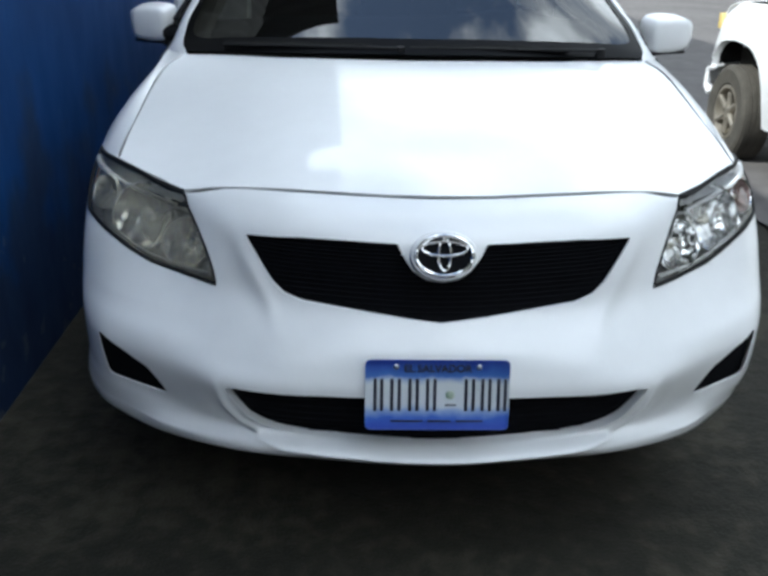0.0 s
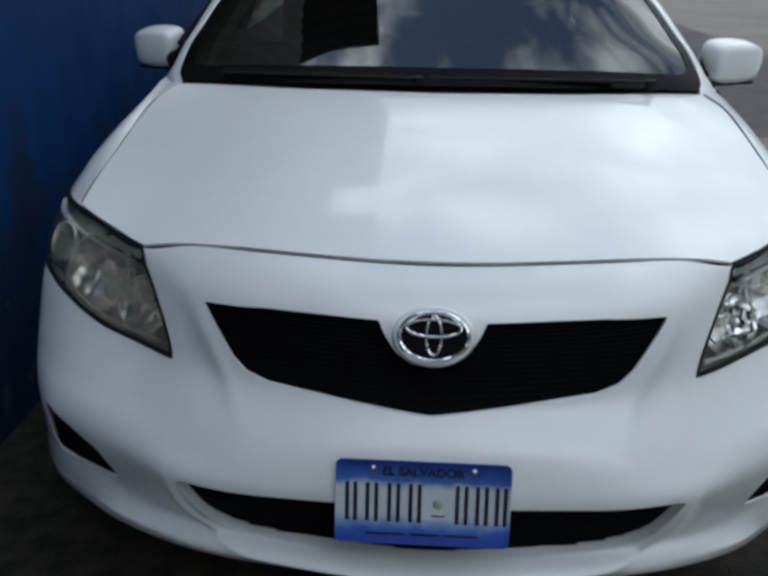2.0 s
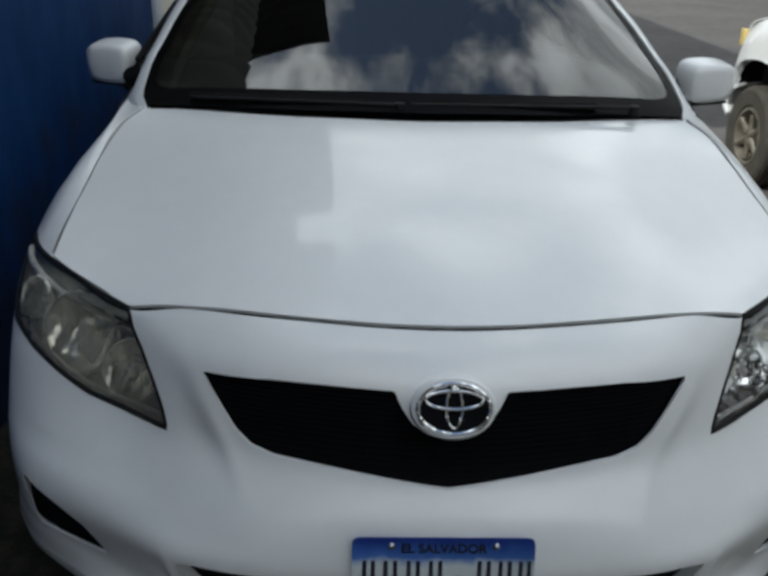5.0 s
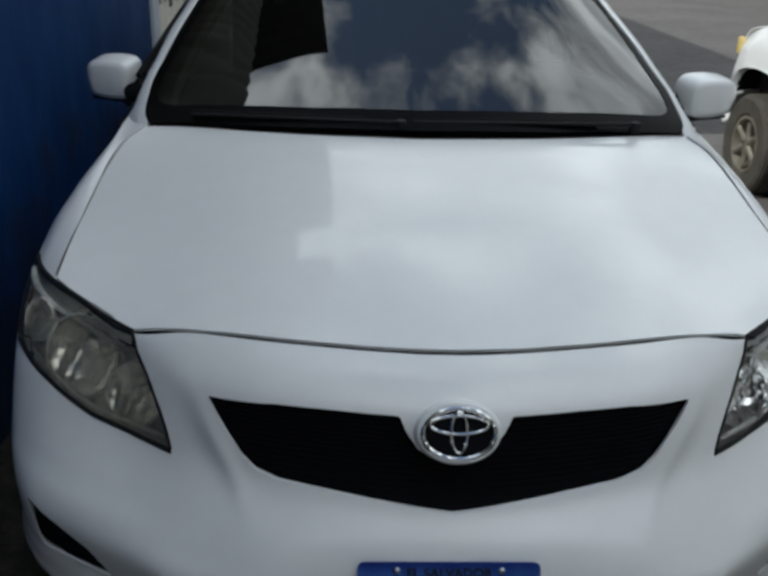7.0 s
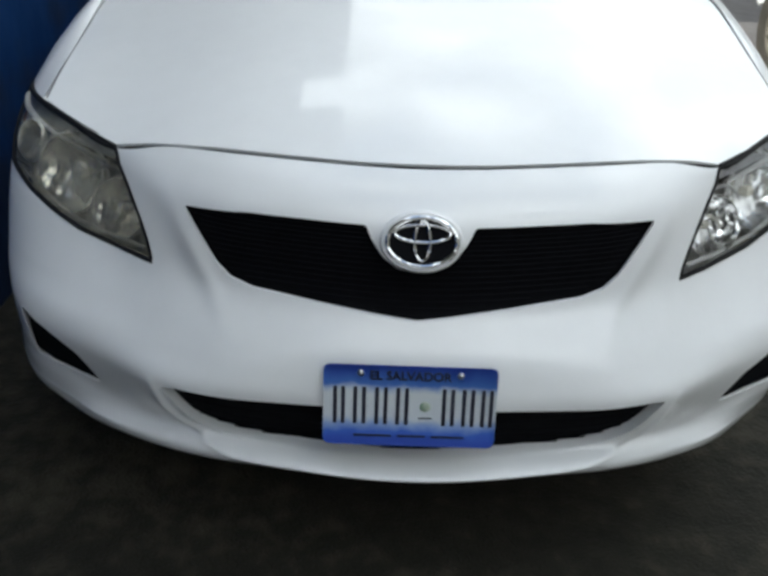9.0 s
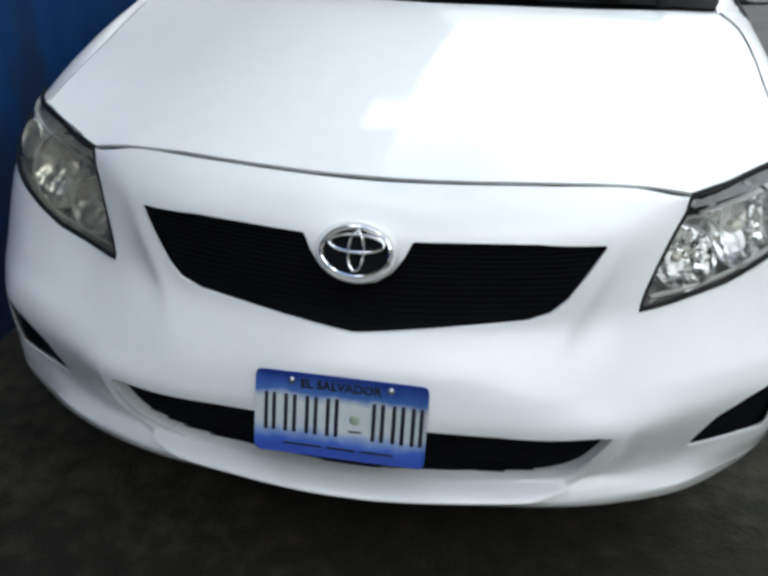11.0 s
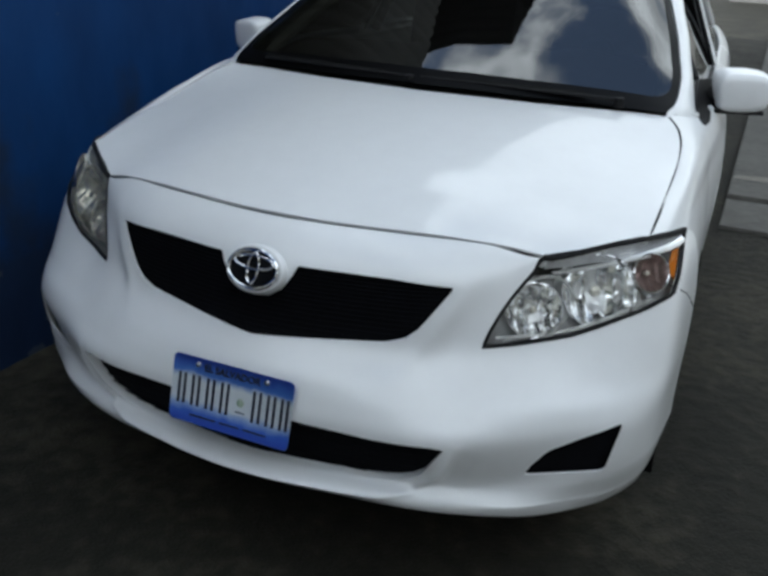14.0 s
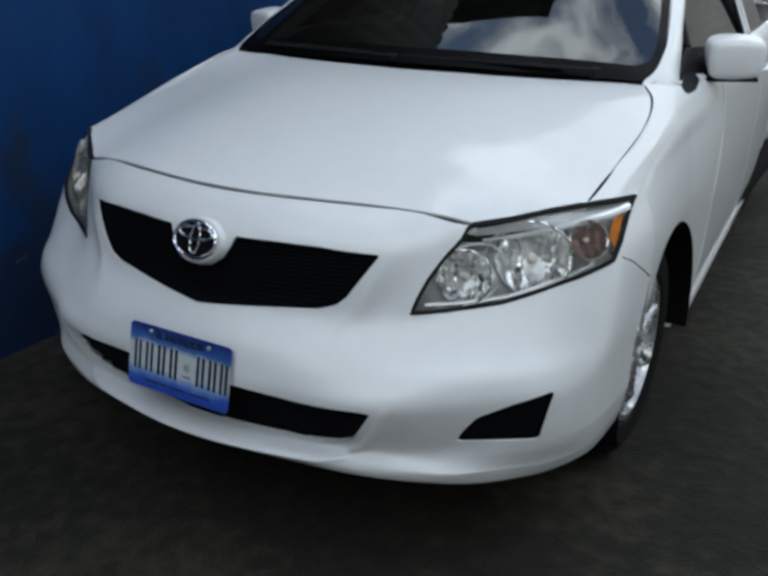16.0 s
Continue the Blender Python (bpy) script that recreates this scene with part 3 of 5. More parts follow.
# nose: level lines from the underside to the bonnet seam, each as (x, y, z)
NOSE = [
    [(0, .060, .226), (.30, .098, .218), (.45, .145, .205), (.60, .215, .194), (.70, .290, .186), (.79, .380, .186), (.845, .465, .190), (.862, .548, .196)],
    [(0, -.024, .239), (.30, .019, .230), (.45, .072, .215), (.60, .146, .202), (.70, .216, .193), (.795, .304, .192), (.856, .420, .197), (.874, .545, .206)],
    [(0, -.042, .261), (.30, .000, .256), (.45, .046, .247), (.60, .116, .243), (.70, .198, .238), (.795, .278, .236), (.858, .395, .240), (.877, .542, .248)],
    [(0, -.030, .273), (.30, .011, .2695), (.45, .056, .266), (.60, .122, .251), (.70, .199, .245), (.795, .279, .243), (.858, .395, .247), (.877, .542, .255)],
    [(0, .018, .281), (.30, .038, .281), (.45, .074, .282), (.60, .141, .285), (.70, .197, .286), (.79, .262, .285), (.854, .385, .285), (.876, .544, .288)],
    [(0, -.020, .345), (.30, .000, .345), (.45, .042, .345), (.60, .128, .345), (.70, .186, .345), (.79, .250, .345), (.851, .375, .345), (.875, .548, .345)],
    [(0, -.022, .413), (.30, -.006, .413), (.45, .028, .413), (.60, .116, .413), (.70, .182, .413), (.79, .252, .413), (.851, .375, .413), (.876, .560, .413)],
    [(0, -.009, .462), (.30, .012, .462), (.45, .062, .462), (.60, .136, .462), (.70, .200, .462), (.79, .276, .462), (.855, .395, .462), (.878, .585, .462)],
    [(0, .006, .505), (.30, .042, .505), (.45, .098, .505), (.60, .180, .505), (.70, .246, .505), (.79, .320, .505), (.857, .425, .505), (.879, .615, .505)],
    [(0, .062, .578), (.30, .107, .578), (.45, .155, .578), (.60, .246, .578), (.70, .308, .578), (.79, .370, .578), (.854, .462, .578), (.877, .660, .578)],
    [(0, .080, .655), (.30, .120, .655), (.45, .176, .655), (.60, .285, .655), (.70, .352, .655), (.785, .415, .655), (.845, .500, .655), (.869, .680, .655)],
    [(0, .096, .715), (.30, .134, .715), (.45, .198, .715), (.60, .317, .712), (.70, .390, .715), (.765, .443, .718), (.824, .530, .718), (.852, .680, .712)],
    [(0, .140, .764), (.30, .180, .760), (.45, .243, .755), (.585, .317, .744), (.69, .412, .752), (.748, .465, .754), (.806, .556, .746), (.840, .660, .735)],
    [(0, .180, .787), (.30, .223, .783), (.45, .270, .773), (.578, .313, .748), (.68, .407, .760), (.755, .477, .766), (.798, .550, .757), (.830, .640, .743)],
]
_N = np.array(NOSE)
_lev = np.linspace(0, 1, len(NOSE))
_arc = np.array([0, .30, .46, .63, .75, .87, 1.00, 1.20])


def nose_grid(nu, nv):
    s = np.linspace(0, _arc[-1], nu)
    arc = np.concatenate([[-_arc[1]], _arc])
    cols = np.concatenate([_N[:, 1:2] * np.array((-1, 1, 1)), _N], 1)
    a = pchip(arc, cols.transpose(1, 0, 2).reshape(len(arc), -1), s).reshape(nu, len(NOSE), 3)
    G = pchip(_lev, a.transpose(1, 0, 2).reshape(len(NOSE), -1), np.linspace(0, 1, nv)).reshape(nv, nu, 3)
    for k in range(110):
        H = G.copy()
        H[:, 1:-1] = (G[:, :-2] + 2 * G[:, 1:-1] + G[:, 2:]) / 4
        H[:, 0, 1:] = (G[:, 0, 1:] + G[:, 1, 1:]) / 2
        if k < 26:
            H[1:-1] = (H[:-2] + 2 * H[1:-1] + H[2:]) / 4
        G = H
    # pressed relief (path in x and z with the height outwards at each point, half width): lip round the lower intake,
    # the hollow beside it, crest along the grille's edge, hollow between grille and lamp
    x, z = G[..., 0], G[..., 2]
    for path, wide in ((((0, .266, .0085), (.25, .262, .0085), (.335, .262, .0085), (.392, .275, .011), (.436, .305, .012), (.468, .352, .009), (.486, .408, .003)), .0098),
                       (((.42, .270, 0), (.455, .292, -.003), (.486, .328, -.005), (.507, .365, -.003), (.520, .40, 0)), .020),
                       (((.452, .715, .001), (.420, .655, .005), (.392, .606, .006), (.366, .562, .005), (.340, .505, .0)), .018),
                       (((.500, .735, 0), (.468, .660, -.003), (.438, .600, -.004), (.408, .556, -.0025), (.385, .515, 0)), .030),
                       (((.22, .240, 0), (.30, .232, .002), (.37, .226, .005), (.45, .219, .008), (.55, .214, .009), (.65, .204, .005), (.75, .20, 0)), .022)):
        d, h = np.full(G.shape[:2], 9.0), np.zeros(G.shape[:2])
        for (x0, z0, h0), (x1, z1, h1) in zip(path, path[1:]):
            f = np.clip(((x - x0) * (x1 - x0) + (z - z0) * (z1 - z0)) / ((x1 - x0) ** 2 + (z1 - z0) ** 2), 0, 1)
            q = np.hypot(x - x0 - f * (x1 - x0), z - z0 - f * (z1 - z0))
            h = np.where(q < d, h0 + f * (h1 - h0), h)
            d = np.minimum(d, q)
        G[..., 1] -= h * np.exp(-(d / wide) ** 2)
    # shelf below the fog lamp opening
    f = np.clip((.325 - z) / .045, 0, 1) * np.clip((x - .52) / .16, 0, 1)
    G[..., 1] -= .007 * f * f * (3 - 2 * f)
    return G


_G = nose_grid(481, 241)


def corner(P):
    """How far a point belongs to the nose's corner beside the wall."""
    a = np.clip((-P[..., 0] - .52) / .24, 0, 1)
    b = np.clip((.745 - P[..., 2]) / .13, 0, 1) * np.clip((P[..., 2] - .30) / .22, 0, 1)
    return a * a * (3 - 2 * a) * b * np.clip((1.0 - P[..., 1]) / .4, 0, 1)


def nose_surf(u, v):
    """Points of the nose for the arc u (minus: the other side) and level v."""
    au = np.clip(np.abs(u) / _arc[-1] * 480, 0, 479.999)
    av = np.clip(v * 240, 0, 239.999)
    i, j = au.astype(int), av.astype(int)
    fu, fv = (au - i)[:, None], (av - j)[:, None]
    P = _G[j, i] * (1 - fu) * (1 - fv) + _G[j, i + 1] * fu * (1 - fv) + _G[j + 1, i] * (1 - fu) * fv + _G[j + 1, i + 1] * fu * fv
    P = P.copy()
    P[:, 0] *= np.sign(u) + (u == 0)
    # the corner beside the wall is fuller
    P[:, 1] -= .034 * corner(P)
    P[:, 0] += .010 * corner(P)
    P[:, 0] -= .022 * np.maximum(0, P[:, 1] - .2)
    # the lower corners are a little uneven: tucked in on one side, fuller on the other
    P[:, 0] -= np.where(P[:, 0] > 0, .020, .012) * np.clip((.31 - P[:, 2]) / .1, 0, 1) * np.clip((np.abs(P[:, 0]) - .6) / .2, 0, 1)
    return P


def to_uv(x, z):
    """Arc and level at which the nose has this x and z, seen from the front."""
    ax = abs(x)
    d = (_G[..., 0] - ax) ** 2 + (_G[..., 2] - z) ** 2
    j, i = np.unravel_index(np.argmin(d), d.shape)
    j, i = min(max(j, 1), d.shape[0] - 2), min(max(i, 1), d.shape[1] - 2)
    du, dv = (_G[j, i + 1] - _G[j, i - 1]) / 2, (_G[j + 1, i] - _G[j - 1, i]) / 2
    k = np.linalg.solve(np.array([[du[0], dv[0]], [du[2], dv[2]]]), np.array([ax - _G[j, i, 0], z - _G[j, i, 2]]))
    k = np.clip(k, -1.5, 1.5)
    u = (i + k[0]) * _arc[-1] / 480
    return math.copysign(max(u, 0), x) if x else 0.0, min(1.0, max(0.0, (j + k[1]) / 240))


def outline(pts, r=0.0, steps=4):
    """An outline given as (x, z), thickened with points and taken to arc and level."""
    p = rounded(pts, r, steps) if r else pts
    fine = []
    for k in range(len(p)):
        a, b = Vector(p[k - 1]), Vector(p[k])
        m = max(1, int((b - a).length / 0.012))
        fine += [tuple(a.lerp(b, t / m)) for t in range(1, m + 1)]
    return [to_uv(x, z) for x, z in fine]


half_grille = [(0, .556), (.10, .565), (.20, .573), (.295, .580), (.335, .592), (.360, .614), (.420, .704), (.40, .706), (.30, .716), (.20, .7175), (.094, .717), (.082, .692), (.063, .664), (.036, .646), (0, .640)]
grille_xz = half_grille + [(-x, z) for x, z in half_grille[-2:0:-1]]
half_low = [(0, .277), (.20, .277), (.30, .279), (.356, .286), (.386, .298), (.415, .323), (.464, .403), (.44, .4075), (.25, .412), (0, .414)]
low_xz = half_low + [(-x, z) for x, z in half_low[-2:0:-1]]
fog_xz = [(.611, .318), (.628, .350), (.656, .386), (.722, .414), (.789, .434), (.766, .318)]
GRILLE_UV, LOW_UV = outline(grille_xz), outline(low_xz)
FOG_UV = outline(fog_xz, 0.012)
lamp_low = [(.488, .581), (.55, .583), (.60, .587), (.65, .593), (.70, .607), (.75, .624), (.80, .640), (.832, .652)]
lamp_in = [(.578, .748), (.556, .723), (.533, .690), (.510, .648), (.496, .612)]
LAMP_UV = [to_uv(x, z) for x, z in lamp_low] + [(1.185, 1.02), (_arc[3] - .012, 1.02)] + [to_uv(x, z) for x, z in lamp_in]

US = np.linspace(-_arc[-1], _arc[-1], 421)
VS = np.linspace(0, 1, 171)


def flip(uv):
    return [(-u, v) for u, v in uv[::-1]]


def bumper_cover():
    bm = sheet((US, VS), nose_surf, (GRILLE_UV, LOW_UV, FOG_UV, flip(FOG_UV), LAMP_UV, flip(LAMP_UV)), depth=(0, 0.007, 0))
    # return flange along the top seam and the underside
    top = [e for e in bm.edges if e.is_boundary and all(v.co.z > 0.70 and abs(v.co.x) < 0.575 and v.co.y < 0.34 and abs(v.co.z - pchip(_N[-1][:, 0], _N[-1][:, 2], np.array([abs(v.co.x)]))[0]) < 0.004 for v in e.verts)]
    g = bmesh.ops.extrude_edge_only(bm, edges=top)["geom"]
    bmesh.ops.translate(bm, vec=(0, 0.004, -0.022), verts=[v for v in g if isinstance(v, bmesh.types.BMVert)])
    return part("bumper_cover", bm, WHITE_PAINT, car, "glossy white front bumper and nose panel", angle=50)


bumper_cover()


def backing(name, uv, push, mat, parent, label="", snug=False):
    """Dark sheet behind an opening; snug: spanned between the opening's own edges."""
    if snug:
        bm = bmesh.new()
        P = nose_surf(np.array([p[0] for p in uv]), np.array([p[1] for p in uv])) + np.array(push)
        ring = [bm.verts.new(p) for p in P]
        bmesh.ops.triangle_fill(bm, use_beauty=True, edges=[bm.edges.new((ring[k - 1], ring[k])) for k in range(len(ring))])
        return part(name, bm, mat, parent, label)
    lo_u, hi_u = min(p[0] for p in uv), max(p[0] for p in uv)
    lo_v, hi_v = min(p[1] for p in uv), max(p[1] for p in uv)
    us, vs = np.linspace(lo_u - .01, hi_u + .01, 60), np.linspace(lo_v - .01, min(1, hi_v + .01), 20)
    bm = sheet((us, vs), lambda u, v: nose_surf(u, v) + np.array(push))
    return part(name, bm, mat, parent, label)


def grille(name, uv, depth, slats, label):
    """Dark recess filled with fine level bars that follow the nose and run on behind its skin."""
    root = backing(name, uv, (0, depth + 0.008, 0), GRILLE_BLACK, car, label, name == "lower_grille")
    lo_v, hi_v = min(p[1] for p in uv), max(p[1] for p in uv)
    lo_u, hi_u = min(p[0] for p in uv), max(p[0] for p in uv)
    us = np.linspace(lo_u - .01, hi_u + .01, 90)
    for k in range(slats):
        v = lo_v + (k + 0.5) / slats * (hi_v - lo_v)
        within = us[inside(uv, us, np.full(len(us), v - .009)) & inside(uv, us, np.full(len(us), v + .009))]
        if len(within) < 2:
            continue
        ease = .016 if name == "lower_grille" else 0
        run = np.linspace(within[0] + ease, within[-1] - ease, 90)
        P = nose_surf(run, np.full(90, v)) + np.array((0, depth, 0))
        bm = bmesh.new()
        tube(bm, P, 0.0018, 5)
        part("slat", bm, GRILLE_BLACK, root)
    return root


grille("upper_grille", GRILLE_UV, 0.010, 17, "matt black fine-barred grille")
grille("lower_grille", LOW_UV, 0.020, 9, "black lower air intake")


def intake_frame():
    """White inner faces of the lower intake's rim, turned in from the bumper's skin."""
    bm = bmesh.new()
    u, v = np.array([p[0] for p in LOW_UV]), np.array([p[1] for p in LOW_UV])
    P = nose_surf(u, v)
    rows_ = [[bm.verts.new(p + np.array((0, d, 0))) for p in P] for d in (.003, .009, .018, .0285)]
    n = len(P)
    for a, b in zip(rows_, rows_[1:]):
        for i in range(n):
            bm.faces.new((a[i], a[(i + 1) % n], b[(i + 1) % n], b[i]))
    part("intake_frame", bm, WHITE_PAINT, car, "white inner rim of the lower intake", angle=60)


intake_frame()

for side, uv in ((1, FOG_UV), (-1, flip(FOG_UV))):
    backing("fog_lamp_blank", uv, (-0.008 * side, 0.012, 0), GRILLE_BLACK, car, "black blank in the fog lamp opening")


def emblem():
    """Oval chrome badge on a white surround in the notch of the grille."""
    root = empty("emblem", (.002, 0.083, 0.699))
    root.scale = (.90, .90, .90)
    root.parent = car
    m = pose(0, 0, 0, 64, 0, 0)
    def oval(rx, ry, h, n=48, cx=0, cy=0):
        return [m @ Vector((cx + rx * math.cos(2 * math.pi * k / n), cy + ry * math.sin(2 * math.pi * k / n), h)) for k in range(n)]
    bm = bmesh.new()
    rings = [oval(.080, .060, -.020), oval(.079, .059, .002), oval(.075, .055, .009), oval(.069, .049, .008)]
    vs = [[bm.verts.new(p) for p in r] for r in rings]
    for a, b in zip(vs, vs[1:]):
        for k in range(48):
            bm.faces.new((a[k], a[(k + 1) % 48], b[(k + 1) % 48], b[k]))
    bm.faces.new(vs[-1])
    part("surround", bm, WHITE_PAINT, root, "white oval badge surround")
    bm = bmesh.new()
    f = [bm.verts.new(p) for p in oval(.066, .047, .0125)]
    bm.faces.new(f)
    b2 = [bm.verts.new(p) for p in oval(.066, .047, .008)]
    for k in range(48):
        bm.faces.new((f[k], f[(k + 1) % 48], b2[(k + 1) % 48], b2[k]))
    part("field", bm, GRILLE_BLACK, root, "black badge field")
    for nm, rx, ry, cx, cy, r in (("outer_ring", .0655, .0460, 0, 0, .0048), ("inner_ring", .052, .0165, 0, .016, .0036), ("upright_ring", .0145, .037, 0, .002, .0034)):
        bm = bmesh.new()
        tube(bm, oval(rx, ry, .0145, 48, cx, cy), r, 8, closed=True)
        part(nm, bm, CHROME, root, "chrome badge ring")


emblem()


def licence_plate():
    """Blue pressed plate; its number is reduced to plain bars."""
    root = empty("licence_plate", (-0.008, -0.0275, 0.4280))
    root.rotation_euler = (radians(90 - 16.5), 0, radians(-0.3))
    root.parent = car
    w, h = 0.1525, 0.0765
    bm = bmesh.new()
    o = rounded([(-w, -h), (w, -h), (w, h), (-w, h)], 0.014, 5)
    rows_ = []
    for z, k in ((-.0012, 1.0), (.0, 1.0), (.0012, .992), (.0004, .972)):
        rows_.append([bm.verts.new((x * k if abs(k - 1) < .001 else x * (1 - (1 - k) * .5), y * k, z)) for x, y in o])
    n = len(o)
    for a, b in zip(rows_, rows_[1:]):
        for i in range(n):
            bm.faces.new((a[i], a[(i + 1) % n], b[(i + 1) % n], b[i]))
    bm.faces.new(rows_[-1])
    bm.faces.new(rows_[0][::-1])
    part("plate_sheet", bm, PLATE_PRINT, root, "blue pressed plate with a whitish band")
    for x, width in ((-.124, .022), (-.088, .024), (-.050, .024), (-.013, .024), (.068, .024), (.103, .024), (.136, .022)):
        bm = bmesh.new()
        for dx in (-.32, .32):
            box(bm, (x + dx * width - .0034, -.034, .0016), (x + dx * width + .0034, .036, .0034), .001)
        part("number_bar", bm, PLATE_DARK, root, "dark bar in place of a character")
    bm = bmesh.new()
    lathe(bm, [(0.0001, .0026), (.008, .0026), (.0095, .0016)], pose(.027, .001, 0), 20)
    part("seal", bm, SEAL, root, "small round crest")
    bm = bmesh.new()
    box(bm, (.016, -.022, .0016), (.040, -.0195, .003), .0006)
    part("dash", bm, PLATE_DARK, root)
    for a, b in ((-.098, -.030), (-.02, .03), (.040, .098)):
        bm = bmesh.new()
        box(bm, (a, -.0585, .0014), (b, -.0545, .0028), .0008)
        part("small_print_bar", bm, PLATE_DARK, root)
    for x in (-.087, .087):
        bm = bmesh.new()
        lathe(bm, [(0.0001, .0062), (.0035, .0058), (.0058, .0035), (.0062, .001)], pose(x, .062, 0), 14)
        part("bolt", bm, BOLT, root, "zinc plate bolt")
    cu = bpy.data.curves.new("country_text", "FONT")
    cu.body = "EL SALVADOR"
    cu.size, cu.extrude, cu.align_x, cu.align_y = .0225, .0008, "CENTER", "CENTER"
    cu.offset = .0005
    cu.materials.append(PLATE_DARK)
    tx = new("country_text", cu)
    tx.location = (0, .0575, .0022)
    tx.parent = root


licence_plate()


def eased(G, n):
    """Evens out a grid of points, its rim kept."""
    G = np.array(G, float)
    for _ in range(n):
        H = G.copy()
        H[1:-1, 1:-1] = (G[:-2, 1:-1] + G[2:, 1:-1] + G[1:-1, :-2] + G[1:-1, 2:] + 4 * G[1:-1, 1:-1]) / 8
        G = H
    return G


# bonnet
def side_line():
    return [(.752, .486, .770), (.756, .590, .787), (.758, .715, .803), (.758, .860, .823), (.751, .960, .843), (.733, 1.036, .866), (.695, 1.100, .885)]


def hood_grid(nu=81, nv=61, drop=0.0):
    fr_x = [0, .10, .20, .30, .40, .50, .54, .578, .62, .68, .72, .752]
    fr_y = [.191, .199, .214, .234, .266, .295, .309, .321, .362, .412, .448, .484]
    fr_z = [.791, .789, .788, .786, .778, .767, .758, .751, .756, .763, .767, .770]
    cx = [0, .15, .30, .45, .60, .66, .695]
    cy = [.999, 1.012, 1.035, 1.075, 1.108, 1.112, 1.100]
    cz = [.898, .897, .893, .887, .884, .884, .885]
    sl = np.array(side_line())
    G = np.zeros((nv, nu, 3))
    v = np.linspace(0, 1, nv)
    seg = np.concatenate([[0], np.cumsum(np.linalg.norm(np.diff(sl, axis=0), axis=1))])
    side = pchip(seg / seg[-1], sl, v)
    for i, t in enumerate(np.linspace(-1, 1, nu)):
        a = abs(t)
        F = np.array([a * .752, pchip(fr_x, fr_y, [a * .752])[0], pchip(fr_x, fr_z, [a * .752])[0]])
        C = np.array([a * .695, pchip(cx, cy, [a * .695])[0], pchip(cx, cz, [a * .695])[0]])
        line = F[None] * (1 - v[:, None]) + C[None] * v[:, None]
        # bring the side in line with the wing seam
        end_f, end_c = np.array([.752, .486, .770]), np.array([.695, 1.100, .885])
        straight = end_f[None] * (1 - v[:, None]) + end_c[None] * v[:, None]
        line += (side - straight) * a ** 3
        crown = .030 * np.sin(np.pi * v) ** .8 * (1 - a ** 3)
        line[:, 2] += crown
        line[:, 0] *= math.copysign(1, t) if t else 1
        line[:, 2] -= drop
        G[:, i] = line
    return eased(G, nu // 2)


def hood():
    bm = bmesh.new()
    G = hood_grid()
    vs = grid_mesh(bm, G)
    rim = [vs[0][::-1], [r[0] for r in vs], [r[-1] for r in vs][::-1], vs[-1]]
    es = {bm.edges.get((a, b)) for line in rim for a, b in zip(line, line[1:])}
    g = bmesh.ops.extrude_edge_only(bm, edges=[e for e in es if e])["geom"]
    moved = [v for v in g if isinstance(v, bmesh.types.BMVert)]
    for v in moved:
        c = Vector((0, .7, v.co.z))
        d = (c - v.co).normalized()
        v.co += d * .004 + Vector((0, 0, -.016))
    part("hood", bm, WHITE_PAINT, car, "glossy white bonnet reflecting clouds", angle=35)
    # black sheet added under the bonnet for the dark seen through its gaps
    bm = bmesh.new()
    grid_mesh(bm, hood_grid(31, 21, .05))
    part("engine_bay_dark", bm, CAVITY, car)


hood()


def gap_strips():
    # dark strips laid along the bonnet's gaps stand in for the shade there
    G = hood_grid(81, 61)
    front = [p + np.array((0, -.006, -.006)) for p in G[0, 8:73]]
    bm = bmesh.new()
    tube(bm, front, .0032, 6)
    part("bonnet_gap_strip", bm, CAVITY, car)
    for k, s in ((0, -1), (-1, 1)):
        bm = bmesh.new()
        tube(bm, [p + np.array((.0025 * s, 0, -.0035 if s > 0 else -.0065)) for p in G[1:, k]], .0036, 6)
        part("side_gap_strip", bm, CAVITY, car)


gap_strips()


# wings: from the lamp and bumper back to the front door, with the wheel arch cut out
AXLE_F, AXLE_R, WHEEL_R = 0.90, 3.50, 0.300
HUB_Z, ARCH_R = .30, .368
ARCH = CAR_INV @ Vector((.8, AXLE_F, HUB_Z))
DOOR_Y = 1.42


